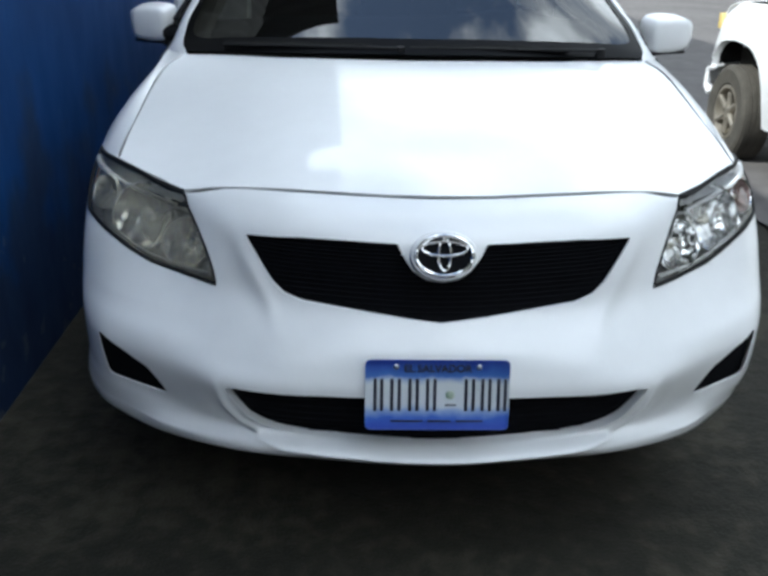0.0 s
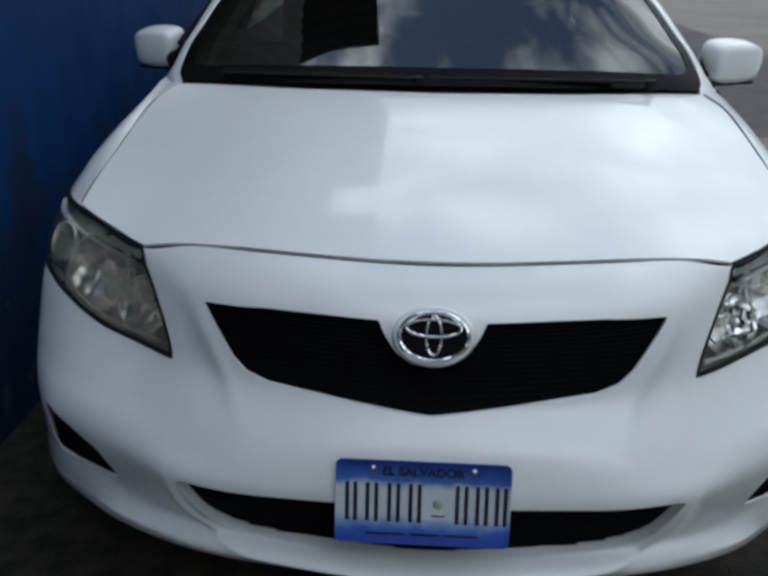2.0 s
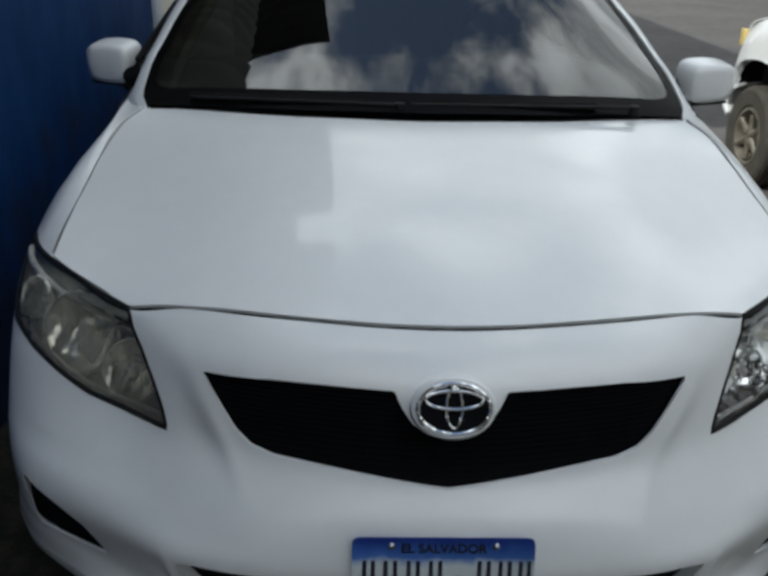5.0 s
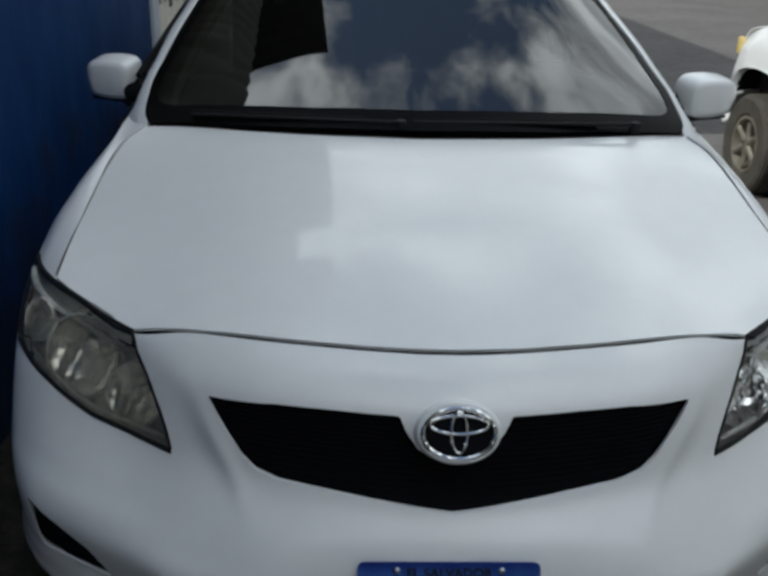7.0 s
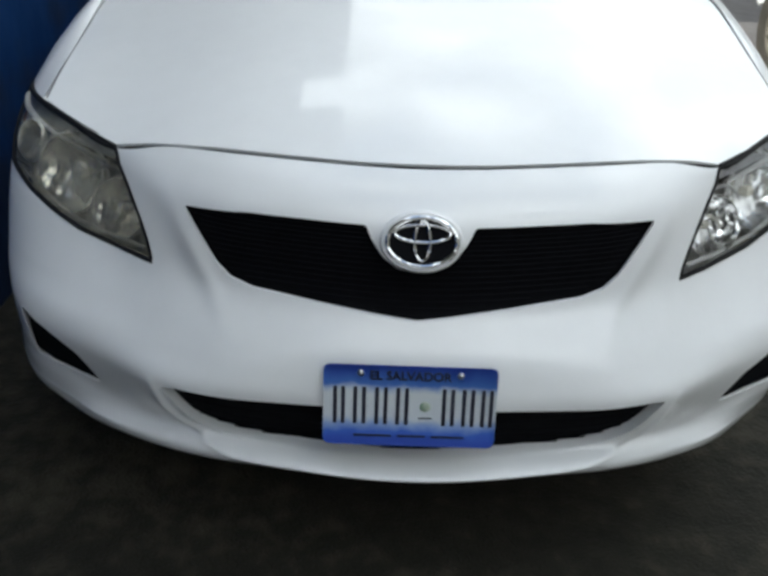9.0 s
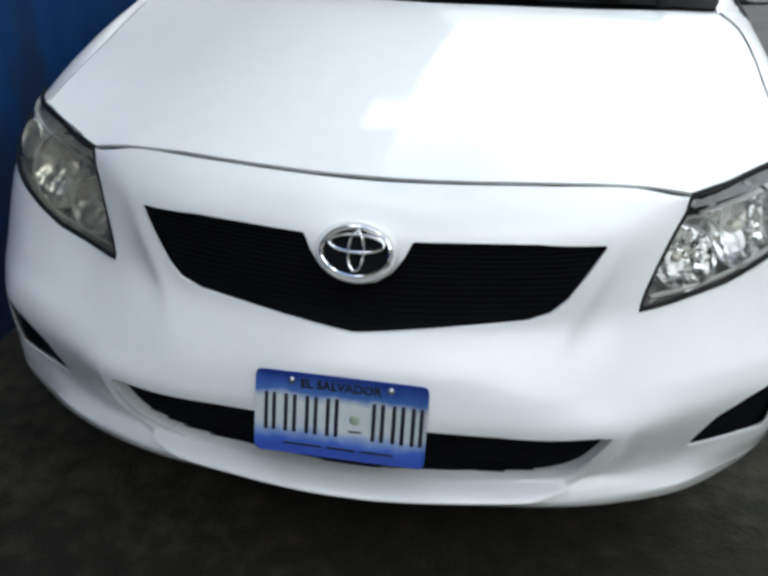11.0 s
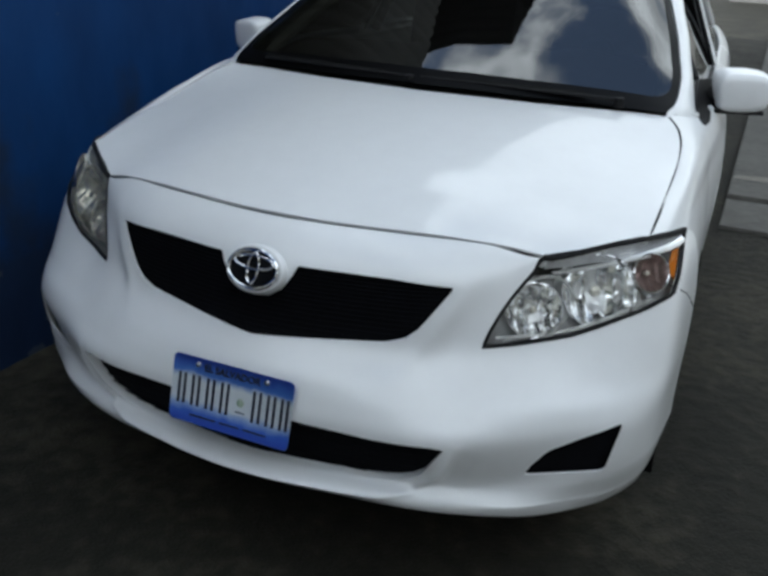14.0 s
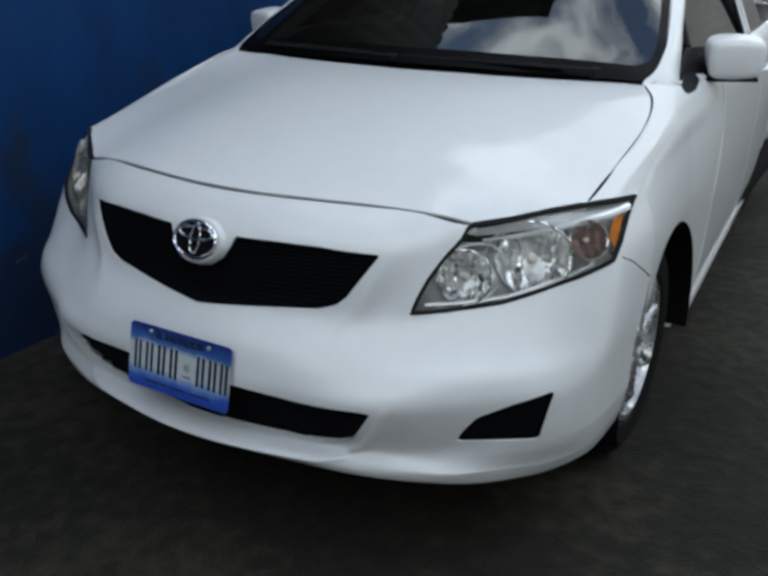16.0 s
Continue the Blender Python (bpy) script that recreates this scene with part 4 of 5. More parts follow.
def fender(s):
    top = [(.756, .484, .771), (.760, .640, .794), (.762, .800, .815), (.7565, .950, .8435), (.739, 1.038, .867), (.702, 1.104, .888), (.738, 1.165, .886), (.768, 1.225, .873), (.806, DOOR_Y, .868)]
    rows_ = []
    for k, (x, y, z) in enumerate(top):
        f = k / (len(top) - 1)
        yy = .640 + (DOOR_Y - .640) * f
        a = (x, y, z)
        b = (x + (.828 - x) * .55 + .004, (y + yy) / 2, z - .006 if k else .757)
        c = (.829 + .022 * min(1, f * 3), yy, .745 + .075 * f)
        dd = (.852 + .014 * min(1, f * 3), yy + .012 * (1 - f), .690 + .040 * f)
        e = (.876 - .010 * f, yy + .010 * (1 - f), .585 - .02 * f)
        g = (.878 - .022 * f, yy + .002, .440 - .05 * f)
        h = (.872 - .036 * f, yy - .004, .320 - .12 * f)
        i_ = (.850 - .040 * f, yy, .200 - .115 * f)
        rows_.append(np.array([a, b, c, dd, e, g, h, i_]))
    # run out onto the door's edge
    edge = level([(s * x, DOOR_Y, z) for x, z in ((.800, 1.012), (.842, .985), (.862, .915), (.873, .830), (.872, .660), (.864, .480), (.850, .330), (.832, .235))])
    edge[:, 0] *= s
    for k in range(len(top)):
        f = k / (len(top) - 1)
        w = f
        tgt = edge.copy()
        tgt[:, 1] -= (DOOR_Y - .640) * (1 - f)
        lo = 1 if k < len(top) - 1 else 0
        rows_[k][lo:] = rows_[k][lo:] * (1 - w) + tgt[lo:] * w
    G = eased(loft(rows_, 61, 81), 60)
    share = np.clip(np.arange(61) / 5, 0, 1)[None, :, None]
    for _ in range(260):
        G[1:-1] += share * ((G[:-2] + G[2:]) / 2 - G[1:-1]) * .5
    # the rear third runs in one even curve into the door
    n = 34
    p0, p1, m0 = G[-n - 1].copy(), G[-1].copy(), (G[-n - 1] - G[-n - 7]) / 6 * n
    for k in range(1, n):
        t = k / n
        even = p0 + m0 * t + (p1 - p0 - m0) * t * t
        G[-n - 1 + k] += share[0] ** 2 * (even - G[-n - 1 + k])
    G[..., 0] *= s
    if s < 0:   # the wing beside the wall is slimmer behind its lamp
        slim = np.clip((-G[..., 0] - .765) / .05, 0, 1) * np.clip((G[..., 2] - .60) / .10, 0, 1) * np.clip((1.40 - G[..., 1]) / .35, 0, 1) * np.clip((G[..., 1] - .55) / .30, 0, 1)
        G[..., 0] += .020 * slim
        G[..., 2] += .006 * slim
    full = corner(G)
    if s < 0:   # behind the arch its flank drops steeply from a firm shoulder
        e = np.clip((G[..., 1] - .76) / .34, 0, 1)
        e = e * e * (3 - 2 * e)
        over = np.maximum(0, -G[..., 0] - .765 + .013 * e)
        G[..., 2] += .012 * e * np.clip((-G[..., 0] - .745) / .03, 0, 1) * np.clip((1.40 - G[..., 1]) / .25, 0, 1)
        G[..., 0] += over * .78 * e * np.interp(G[..., 2], (.35, .55, .72), (0, .55, 1))
    G[..., 1] -= .034 * full
    G[..., 0] += .010 * full
    G[..., 0] -= .022 * np.clip(G[..., 1] - .2, 0, .45) * np.clip((.80 - G[..., 2]) / .05, 0, 1) * np.clip((1.45 - G[..., 1]) / .3, 0, 1)
    G[..., 0] -= .013 * np.clip((G[..., 2] - .58) / .15, 0, 1) * np.clip((G[..., 1] - .5) / .4, 0, 1) * np.clip((1.49 - G[..., 1]) / .35, 0, 1) * np.clip(np.arange(61) / 12, 0, 1)[None]
    bm = bmesh.new()
    R = ARCH_R
    def inarch(y, z):
        return (y - ARCH.y) ** 2 + (z - ARCH.z) ** 2 < R * R
    vs = [[None] * 61 for _ in range(81)]
    gone = np.zeros((80, 60), bool)
    for j in range(80):
        for i in range(60):
            c = G[j:j + 2, i:i + 2].reshape(-1, 3).mean(0)
            gone[j, i] = inarch(c[1], c[2]) and abs(c[0]) > .80
    for j in range(81):
        for i in range(61):
            near = [gone[a, b] for a in (j - 1, j) for b in (i - 1, i) if 0 <= a < 80 and 0 <= b < 60]
            p = G[j, i].copy()
            if any(near) and not all(near):
                v = np.array((p[1] - ARCH.y, p[2] - ARCH.z))
                v *= R / max(np.linalg.norm(v), 1e-6)
                p[1], p[2] = ARCH.y + v[0], ARCH.z + v[1]
            vs[j][i] = bm.verts.new(p)
    for j in range(80):
        for i in range(60):
            if not gone[j, i]:
                bm.faces.new((vs[j][i], vs[j][i + 1], vs[j + 1][i + 1], vs[j + 1][i]))
    for v in [v for v in bm.verts if not v.link_faces]:
        bm.verts.remove(v)
    es = [e for e in bm.edges if e.is_boundary]
    g = bmesh.ops.extrude_edge_only(bm, edges=es)["geom"]
    rim = [(G[j, 0][0], G[j, 0][1], G[j, 0][2]) for j in range(81)]
    for v in [v for v in g if isinstance(v, bmesh.types.BMVert)]:
        upper = min((v.co - Vector(p)).length for p in rim) < .002
        v.co += Vector((.001 * s, 0, -.022)) if upper else Vector((-.022 * s, 0, -.003))
    part("fender", bm, WHITE_PAINT, car, angle=50)
    # dark liner of the arch
    bm = bmesh.new()
    n = 28
    G2 = np.zeros((3, n, 3))
    for k in range(n):
        a = math.pi * (-.08 + 1.16 * k / (n - 1))
        for r, x in enumerate((.850, .70, .50)):
            G2[r, k] = (x * s, ARCH.y + .366 * math.cos(a), ARCH.z + .366 * math.sin(a))
    vv = grid_mesh(bm, G2)
    bm.faces.new(vv[2])
    part("arch_liner", bm, CAVITY, car)


for s in (1, -1):
    fender(s)


# headlights
def headlight(s):
    uv = LAMP_UV if s > 0 else flip(LAMP_UV)
    worn = s < 0
    root = empty("headlight", (0, 0, 0))
    root.parent = car
    root["label"] = "hazed and yellowed headlight" if worn else "clear headlight with chrome bowls"
    lo_u, hi_u = min(p[0] for p in uv), max(p[0] for p in uv)
    lo_v, hi_v = min(p[1] for p in uv), 1.0
    us, vs = np.linspace(lo_u, hi_u, 90), np.linspace(lo_v, hi_v, 60)
    inner = [(u, min(v, 1.0)) for u, v in uv]
    bm = sheet((us, vs), lambda u, v: nose_surf(u, v) + np.array((0, .002, 0)), keep=inner)
    part("lens", bm, LENS_HAZY if worn else LENS_CLEAR, root, "clouded plastic lens" if worn else "clear plastic lens").visible_shadow = False
    # bowl-shaped housing behind
    bm = sheet((np.linspace(lo_u - .03, hi_u + .03, 60), np.linspace(lo_v - .05, 1.0, 40)),
               lambda u, v: nose_surf(u, v) + np.stack([-.035 * s * np.ones_like(u), .046 + .014 * np.sin(u * 62) * np.sin(v * 33 + u * 20) + .008 * np.sin(v * 50), -.012 * np.ones_like(u)], 1))
    part("housing", bm, BEZEL_DULL if worn else LAMP_GREY, root)
    # black seal round the lens
    fine = []
    for k in range(len(inner)):
        a, b = np.array(inner[k - 1]), np.array(inner[k])
        for t in np.linspace(0, 1, 8)[1:]:
            fine.append(a + (b - a) * t)
    fine = np.array(fine)
    bm = bmesh.new()
    tube(bm, nose_surf(fine[:, 0], fine[:, 1]) + np.array((0, .004, 0)), .0054, 6, closed=True)
    part("seal", bm, BLACK_PLASTIC, root)
    def bowl(name, at, r, depth, mat, turn, back):
        bm = bmesh.new()
        u, v = to_uv(*at)
        m = Matrix.Translation(nose_surf(np.array([u * s]), np.array([v]))[0] + np.array((0, back, 0))) @ pose(0, 0, 0, 66, 0, turn * s)
        prof = [(.0001 + r * k / 14, depth * (k / 14) ** 2) for k in range(15)]
        prof = [(q, h - depth) for q, h in prof] + [(r * 1.06, .004), (r * 1.12, -.004)]
        lathe(bm, prof, m, 48)
        rnd = random.Random(int(r * 1000) + (5 if worn else 0))
        home, axis = m.inverted(), (m.to_3x3() @ Vector((0, 0, 1))).normalized()
        # upright flutes pressed into the bowl, a little uneven
        for v in bm.verts:
            q = home @ v.co
            v.co += axis * (.0034 * math.sin(q.x / r * 15) + .0022 * math.sin(q.y / r * 7 + q.x / r * 3))
            v.co += Vector((rnd.uniform(-1, 1), rnd.uniform(-1, 1), rnd.uniform(-1, 1))) * .0012
        ob = part(name, bm, mat, root, angle=25)
        bm = bmesh.new()
        lathe(bm, [(.0001, -depth * .35), (r * .13, -depth * .4), (r * .16, -depth * .55), (r * .12, -depth * .9)], m, 20)
        part("bulb_shield", bm, BEZEL_DULL, ob)
        bm = bmesh.new()
        tube(bm, [m @ Vector((r * 1.05 * math.cos(2 * math.pi * k / 40), r * 1.05 * math.sin(2 * math.pi * k / 40), .004)) for k in range(40)], .0022, 6, closed=True)
        part("rim_ring", bm, BEZEL_DULL if worn else CHROME, ob)
        return ob
    chrome = DULL_BOWL if worn else REFLECTOR
    bowl("main_reflector", (.684, .668), .076, .05, chrome, 24, .026)
    bowl("high_beam_reflector", (.566, .640), .056, .04, chrome, 18, .026)
    bowl("indicator_reflector", (.779, .697), .040, .03, RUST_BULB if not worn else BEZEL_DULL, 38, .016)
    # bright ribs of the bezel: brows round the bowls and a wedge between them
    for cx, cz, r, a0, a1 in ((.580, .646, .064, 20, 120), (.684, .672, .085, 95, 175), (.684, .672, .085, -95, -20), (.580, .646, .064, -80, -20)):
        q = [to_uv(cx + r * math.cos(radians(a)), cz + r * .92 * math.sin(radians(a))) for a in np.linspace(a0, a1, 12)]
        bm = bmesh.new()
        tube(bm, nose_surf(np.array([u * s for u, v in q]), np.array([v for u, v in q])) + np.array((-.006 * s, .016, 0)), [.0020 + .0022 * math.sin(math.pi * k / 11) for k in range(12)], 6)
        part("bezel_rib", bm, BEZEL_DULL if worn else WHITE_METAL, root)
    # dark rubber strip under the bonnet edge
    bm = bmesh.new()
    q = np.linspace(_arc[3], 1.12, 16)
    tube(bm, nose_surf(q * s, np.full(16, .993)) + np.array((0, .001, -.001)), .0046, 6)
    part("upper_seal", bm, BLACK_PLASTIC, root)
    # bright bars of the bezel
    bm = bmesh.new()
    u0 = to_uv(.585, .735)[0]
    q = np.array([(u * s, v) for u, v in zip(np.linspace(u0, 1.06, 14), np.linspace(.850, .885, 14))])
    tube(bm, nose_surf(q[:, 0], q[:, 1]) + np.array((-.003 * s, .009, 0)), [.0045 + .0005 * k for k in range(14)], 8)
    crown = sheet((np.linspace((u0 - .016) * s, 1.10 * s, 30), np.linspace(.868, .972, 6)), lambda u, v: nose_surf(u, v) + np.array((-.003 * s, .011, 0)))
    part("bezel_crown", crown, BEZEL_DULL if worn else LAMP_SHADE, root, "silver brow along the top of the bezel")
    part("bezel_bar", bm, BEZEL_DULL if worn else WHITE_METAL, root, "bright top bar of the bezel")
    bm = bmesh.new()
    q = np.array([to_uv(x, z) for x, z in ((.510, .594), (.56, .593), (.61, .595), (.66, .602), (.71, .616), (.76, .634), (.80, .648))])
    tube(bm, nose_surf(q[:, 0] * s, q[:, 1]) + np.array((-.003 * s, .012, 0)), .0045, 6)
    part("lower_bezel_bar", bm, BEZEL_DULL if worn else WHITE_METAL, root)
    # amber side reflector in the pointed rear end
    ul, vl = to_uv(.832, .658)
    rear = [(ul + (1.180 - ul) * k, vl + (1.02 - vl) * k) for k in (.05, .5, .97)]
    tip = rear + [(rear[2][0] - .062, rear[2][1]), (rear[1][0] - .042, rear[1][1] + .02), (rear[0][0] - .018, rear[0][1] + .03)]
    tip = tip if s > 0 else flip(tip)
    bm = sheet((np.linspace(min(p[0] for p in tip), max(p[0] for p in tip), 24), np.linspace(vl, .995, 24)),
               lambda u, v: nose_surf(u, v) + np.array((-.006 * s, .008, 0)), keep=tip)
    part("side_reflector", bm, AMBER, root, "amber reflector at the lamp's rear edge")


for s in (1, -1):
    headlight(s)


for s in (1, -1):
    bm = bmesh.new()
    pts = []
    for y, z in ((.470, .672), (.505, .650), (.540, .629), (.592, .590), (.645, .552)):
        d = (_G[..., 1] - y) ** 2 + (_G[..., 2] - z) ** 2
        j, i = np.unravel_index(np.argmin(d), d.shape)
        pts.append(nose_surf(np.array([i * _arc[-1] / 480 * s]), np.array([j / 240]))[0])
    tube(bm, pts, .0016, 6)
    part("panel_gap", bm, CAVITY, car)


# cabin: windscreen, pillars, roof, doors
BELT = .905


def askew(x, y):
    """The cabin stands a little askew to the nose."""
    return x - .028 * max(0.0, y - 1.1)


def pillar_line(s):
    half = ((.690, 1.108, .888), (.704, 1.150, .902), (.707, 1.190, .914), (.704, 1.28, .947), (.684, 1.39, .989), (.660, 1.50, 1.036), (.628, 1.62, 1.085), (.593, 1.742, 1.138), (.525, 1.98, 1.238))
    return [(askew(s * x, y), y, z) for x, y, z in half]


def windshield():
    base_x = np.linspace(-1, 1, 33)
    pl = np.array(pillar_line(1))
    pl[:, 0] += .028 * np.maximum(0, pl[:, 1] - 1.1)
    cx, cy, cz = [0, .15, .30, .45, .60, .695], [1.035, 1.045, 1.060, 1.085, 1.105, 1.108], [.905, .904, .900, .895, .891, .890]
    v = np.linspace(0, 1, 25)
    run = np.concatenate([[0], np.cumsum(np.linalg.norm(np.diff(pl, axis=0), axis=1))])
    P = pchip(run / run[-1], pl, v)
    G = np.zeros((25, 33, 3))
    for i, t in enumerate(base_x):
        a = abs(t)
        b = np.array([a * .690, pchip(cx, cy, [a * .695])[0], pchip(cx, cz, [a * .695])[0]])
        top = np.array([a * .525, 1.88 + .02 * a ** 2 + .08 * a ** 6, 1.300 - .006 * a ** 2 - .056 * a ** 6])
        line = b[None] * (1 - v[:, None]) + top[None] * v[:, None]
        s0 = pl[0][None] * (1 - v[:, None]) + pl[-1][None] * v[:, None]
        line += (P - s0) * a ** 4
        line[:, 2] += .016 * np.sin(np.pi * v) * (1 - a ** 6)
        line[:, 0] *= math.copysign(1, t)
        G[:, i] = line
    G[:, 16, 0] = 0
    G[..., 0] -= .028 * np.maximum(0, G[..., 1] - 1.1)
    bm = bmesh.new()
    grid_mesh(bm, G)
    ob = part("windshield", bm, WINDOW, car, "windscreen reflecting sky and roof")
    ob.visible_shadow = False
    # black printed band along the glass edge
    def on_glass(u, v):
        au, av = np.clip((u + 1) * 16, 0, 31.999), np.clip(v * 24, 0, 23.999)
        i, j = au.astype(int), av.astype(int)
        fu, fv = (au - i)[:, None], (av - j)[:, None]
        p = G[j, i] * (1 - fu) * (1 - fv) + G[j, i + 1] * fu * (1 - fv) + G[j + 1, i] * (1 - fu) * fv + G[j + 1, i + 1] * fu * fv
        return p + np.array((0, -.0012, .0022))
    clear = rounded([(-.972, .078), (.972, .078), (.966, .970), (-.966, .970)], .075, 8)
    bm = sheet((np.linspace(-.998, .998, 81), np.linspace(.002, .998, 61)), on_glass, (clear,))
    part("glass_band", bm, FRIT, ob)


windshield()


def pillars_and_roof():
    for s in (1, -1):
        outer = [(.768, 1.205, .866), (.762, 1.228, .876), (.755, 1.257, .887), (.737, 1.348, .932), (.714, 1.449, .978), (.692, 1.558, 1.026), (.661, 1.682, 1.075), (.631, 1.820, 1.128), (.565, 2.060, 1.228)]
        outer = [(askew(s * x, y) * s, y, z) for x, y, z in outer]
        lines = []
        for (x, y, z), (x3, y3, z3) in zip(pillar_line(s), outer):
            a, b = np.array((x, y, z)), np.array((x3 * s, y3, z3))
            lines.append([a + np.array((-.002 * s, -.002, -.006)), a + np.array((.003 * s, .004, .006)), a * .62 + b * .38 + np.array((.006 * s, -.004, .009)), a * .22 + b * .78 + np.array((.005 * s, 0, .005)), b, b + np.array((-.006 * s, .016, -.012))])
        lines.insert(0, [q + np.array((.010 * s, -.022, -.024)) for q in lines[0]])
        bm = bmesh.new()
        grid_mesh(bm, loft(lines, 13, 41))
        ob = part("windscreen_pillar", bm, WHITE_PAINT, car)
        thick(ob, .02)
        bm = bmesh.new()
        tube(bm, [(x - .035 * s, y + .045, z - .025) for x, y, z in pillar_line(s)], .032, 8)
        part("pillar_trim", bm, TRIM_BEIGE, car, "beige inner pillar trim")
    prof = [(1.86, 1.482), (2.3, 1.505), (2.75, 1.500), (3.15, 1.455), (3.35, 1.405)]
    lines = []
    for y, z in prof:
        lines.append([(x, y + (.12 * (abs(x) / .56) ** 2 if y < 2 else 0), z - .055 * (abs(x) / .56) ** 2 - (.05 if abs(x) > .57 else 0)) for x in (-.60, -.55, -.3, 0, .3, .55, .60)])
    bm = bmesh.new()
    grid_mesh(bm, level(loft(lines, 33, 25)))
    thick(part("roof", bm, WHITE_PAINT, car), .012)
    # rear window, boot lid and bumper
    lines = [[(x, 3.35, 1.405 - .05 * (abs(x) / .56) ** 2) for x in (-.55, 0, .55)], [(x * 1.1, 3.62, 1.24) for x in (-.55, 0, .55)], [(x * 1.2, 3.88, 1.08) for x in (-.55, 0, .55)]]
    bm = bmesh.new()
    grid_mesh(bm, level(loft(lines, 17, 11)))
    part("rear_window", bm, SIDE_GLASS, car, "tinted rear window")
    across = (-.72, -.3, 0, .3, .72)
    lines = [[(x, y, z - d * (abs(x) / .7) ** 2) for x in across] for y, z, d in ((3.885, 1.075, .03), (4.25, 1.05, .03), (4.38, 1.0, 0), (4.43, .78, 0))]
    bm = bmesh.new()
    grid_mesh(bm, level(loft(lines, 25, 21)))
    thick(part("boot_lid", bm, WHITE_PAINT, car), .01)
    wide = (-.86, -.6, 0, .6, .86)
    lines = [[(x, y - .26 * (abs(x) / .86) ** 4, z) for x in wide] for y, z in ((4.43, .77), (4.50, .55), (4.44, .25))]
    bm = bmesh.new()
    grid_mesh(bm, level(loft(lines, 33, 15)))
    thick(part("rear_bumper", bm, WHITE_PAINT, car), .01)


pillars_and_roof()


BELT = 1.012


def side_panel(name, y0, y1, s, arch=None, handle=True):
    """A door or rear quarter panel between two stations, with its window above."""
    ny, nz = 33, 31
    prof = [(.800, BELT), (.842, .985), (.866, .900), (.876, .740), (.868, .550), (.858, .380), (.842, .285), (.832, .235)]
    if s < 0:
        prof = [(.770, BELT), (.785, .985), (.795, .900), (.815, .740), (.830, .550), (.840, .380), (.842, .285), (.832, .235)]
    lines = []
    for y in np.linspace(y0 + .003, y1 - .003, 9):
        k = max(0, (y - 3.2) / 1.1)
        lines.append([(s * x * (1 - .08 * k * k), y, z + (.05 * k if z > .95 else 0)) for x, z in prof])
    G = loft(lines, nz, ny)
    gone = np.zeros((ny - 1, nz - 1), bool)
    if arch is not None:
        c = (G[1:, 1:] + G[:-1, 1:] + G[1:, :-1] + G[:-1, :-1]) / 4
        gone = (c[..., 1] - arch) ** 2 + (c[..., 2] - HUB_Z) ** 2 < ARCH_R ** 2
    P = G.copy()
    for j in range(ny):
        for i in range(nz):
            near = gone[max(0, j - 1):j + 1, max(0, i - 1):i + 1]
            if near.any() and not near.all():
                v = np.array((P[j, i, 1] - arch, P[j, i, 2] - HUB_Z))
                v *= ARCH_R / max(np.linalg.norm(v), 1e-6)
                P[j, i, 1], P[j, i, 2] = arch + v[0], HUB_Z + v[1]
    P = level(P)
    bm = bmesh.new()
    vs = [[bm.verts.new(P[j, i]) for i in range(nz)] for j in range(ny)]
    for j in range(ny - 1):
        for i in range(nz - 1):
            if not gone[j, i]:
                bm.faces.new((vs[j][i], vs[j][i + 1], vs[j + 1][i + 1], vs[j + 1][i]))
    for v in [v for v in bm.verts if not v.link_faces]:
        bm.verts.remove(v)
    ob = part(name, bm, WHITE_PAINT, car, angle=50)
    thick(ob, .03)
    if handle:
        bm = bmesh.new()
        tube(bm, level([(s * .866, y1 - .22, .90), (s * .898, y1 - .20, .903), (s * .900, y1 - .10, .905), (s * .868, y1 - .08, .905)]), .010, 8)
        part("handle", bm, WHITE_PAINT, ob)
    return ob


def side_window(y0, y1, s, parent):
    lines = []
    for y in np.linspace(y0, y1, 9):
        zt = float(np.interp(y, [1.16, 1.33, 1.48, 1.98, 2.4, 2.9, 3.4], [1.02, 1.062, 1.17, 1.385, 1.43, 1.41, 1.30]))
        k = (zt - BELT) / .40
        lines.append([(s * .790, y, BELT - .02), (s * (.790 - .12 * k), y, (BELT + zt) / 2), (s * (.790 - .255 * k), y, zt)])
    bm = bmesh.new()
    grid_mesh(bm, level(loft(lines, 9, 21)))
    part("window", bm, SIDE_GLASS, parent, "tinted side window")
    for nm, k, r in (("upper_window_seal", 2, .009), ("lower_window_seal", 0, .010)):
        bm = bmesh.new()
        tube(bm, level([l[k] for l in lines]), r, 6)
        part(nm, bm, BLACK_PLASTIC, parent)


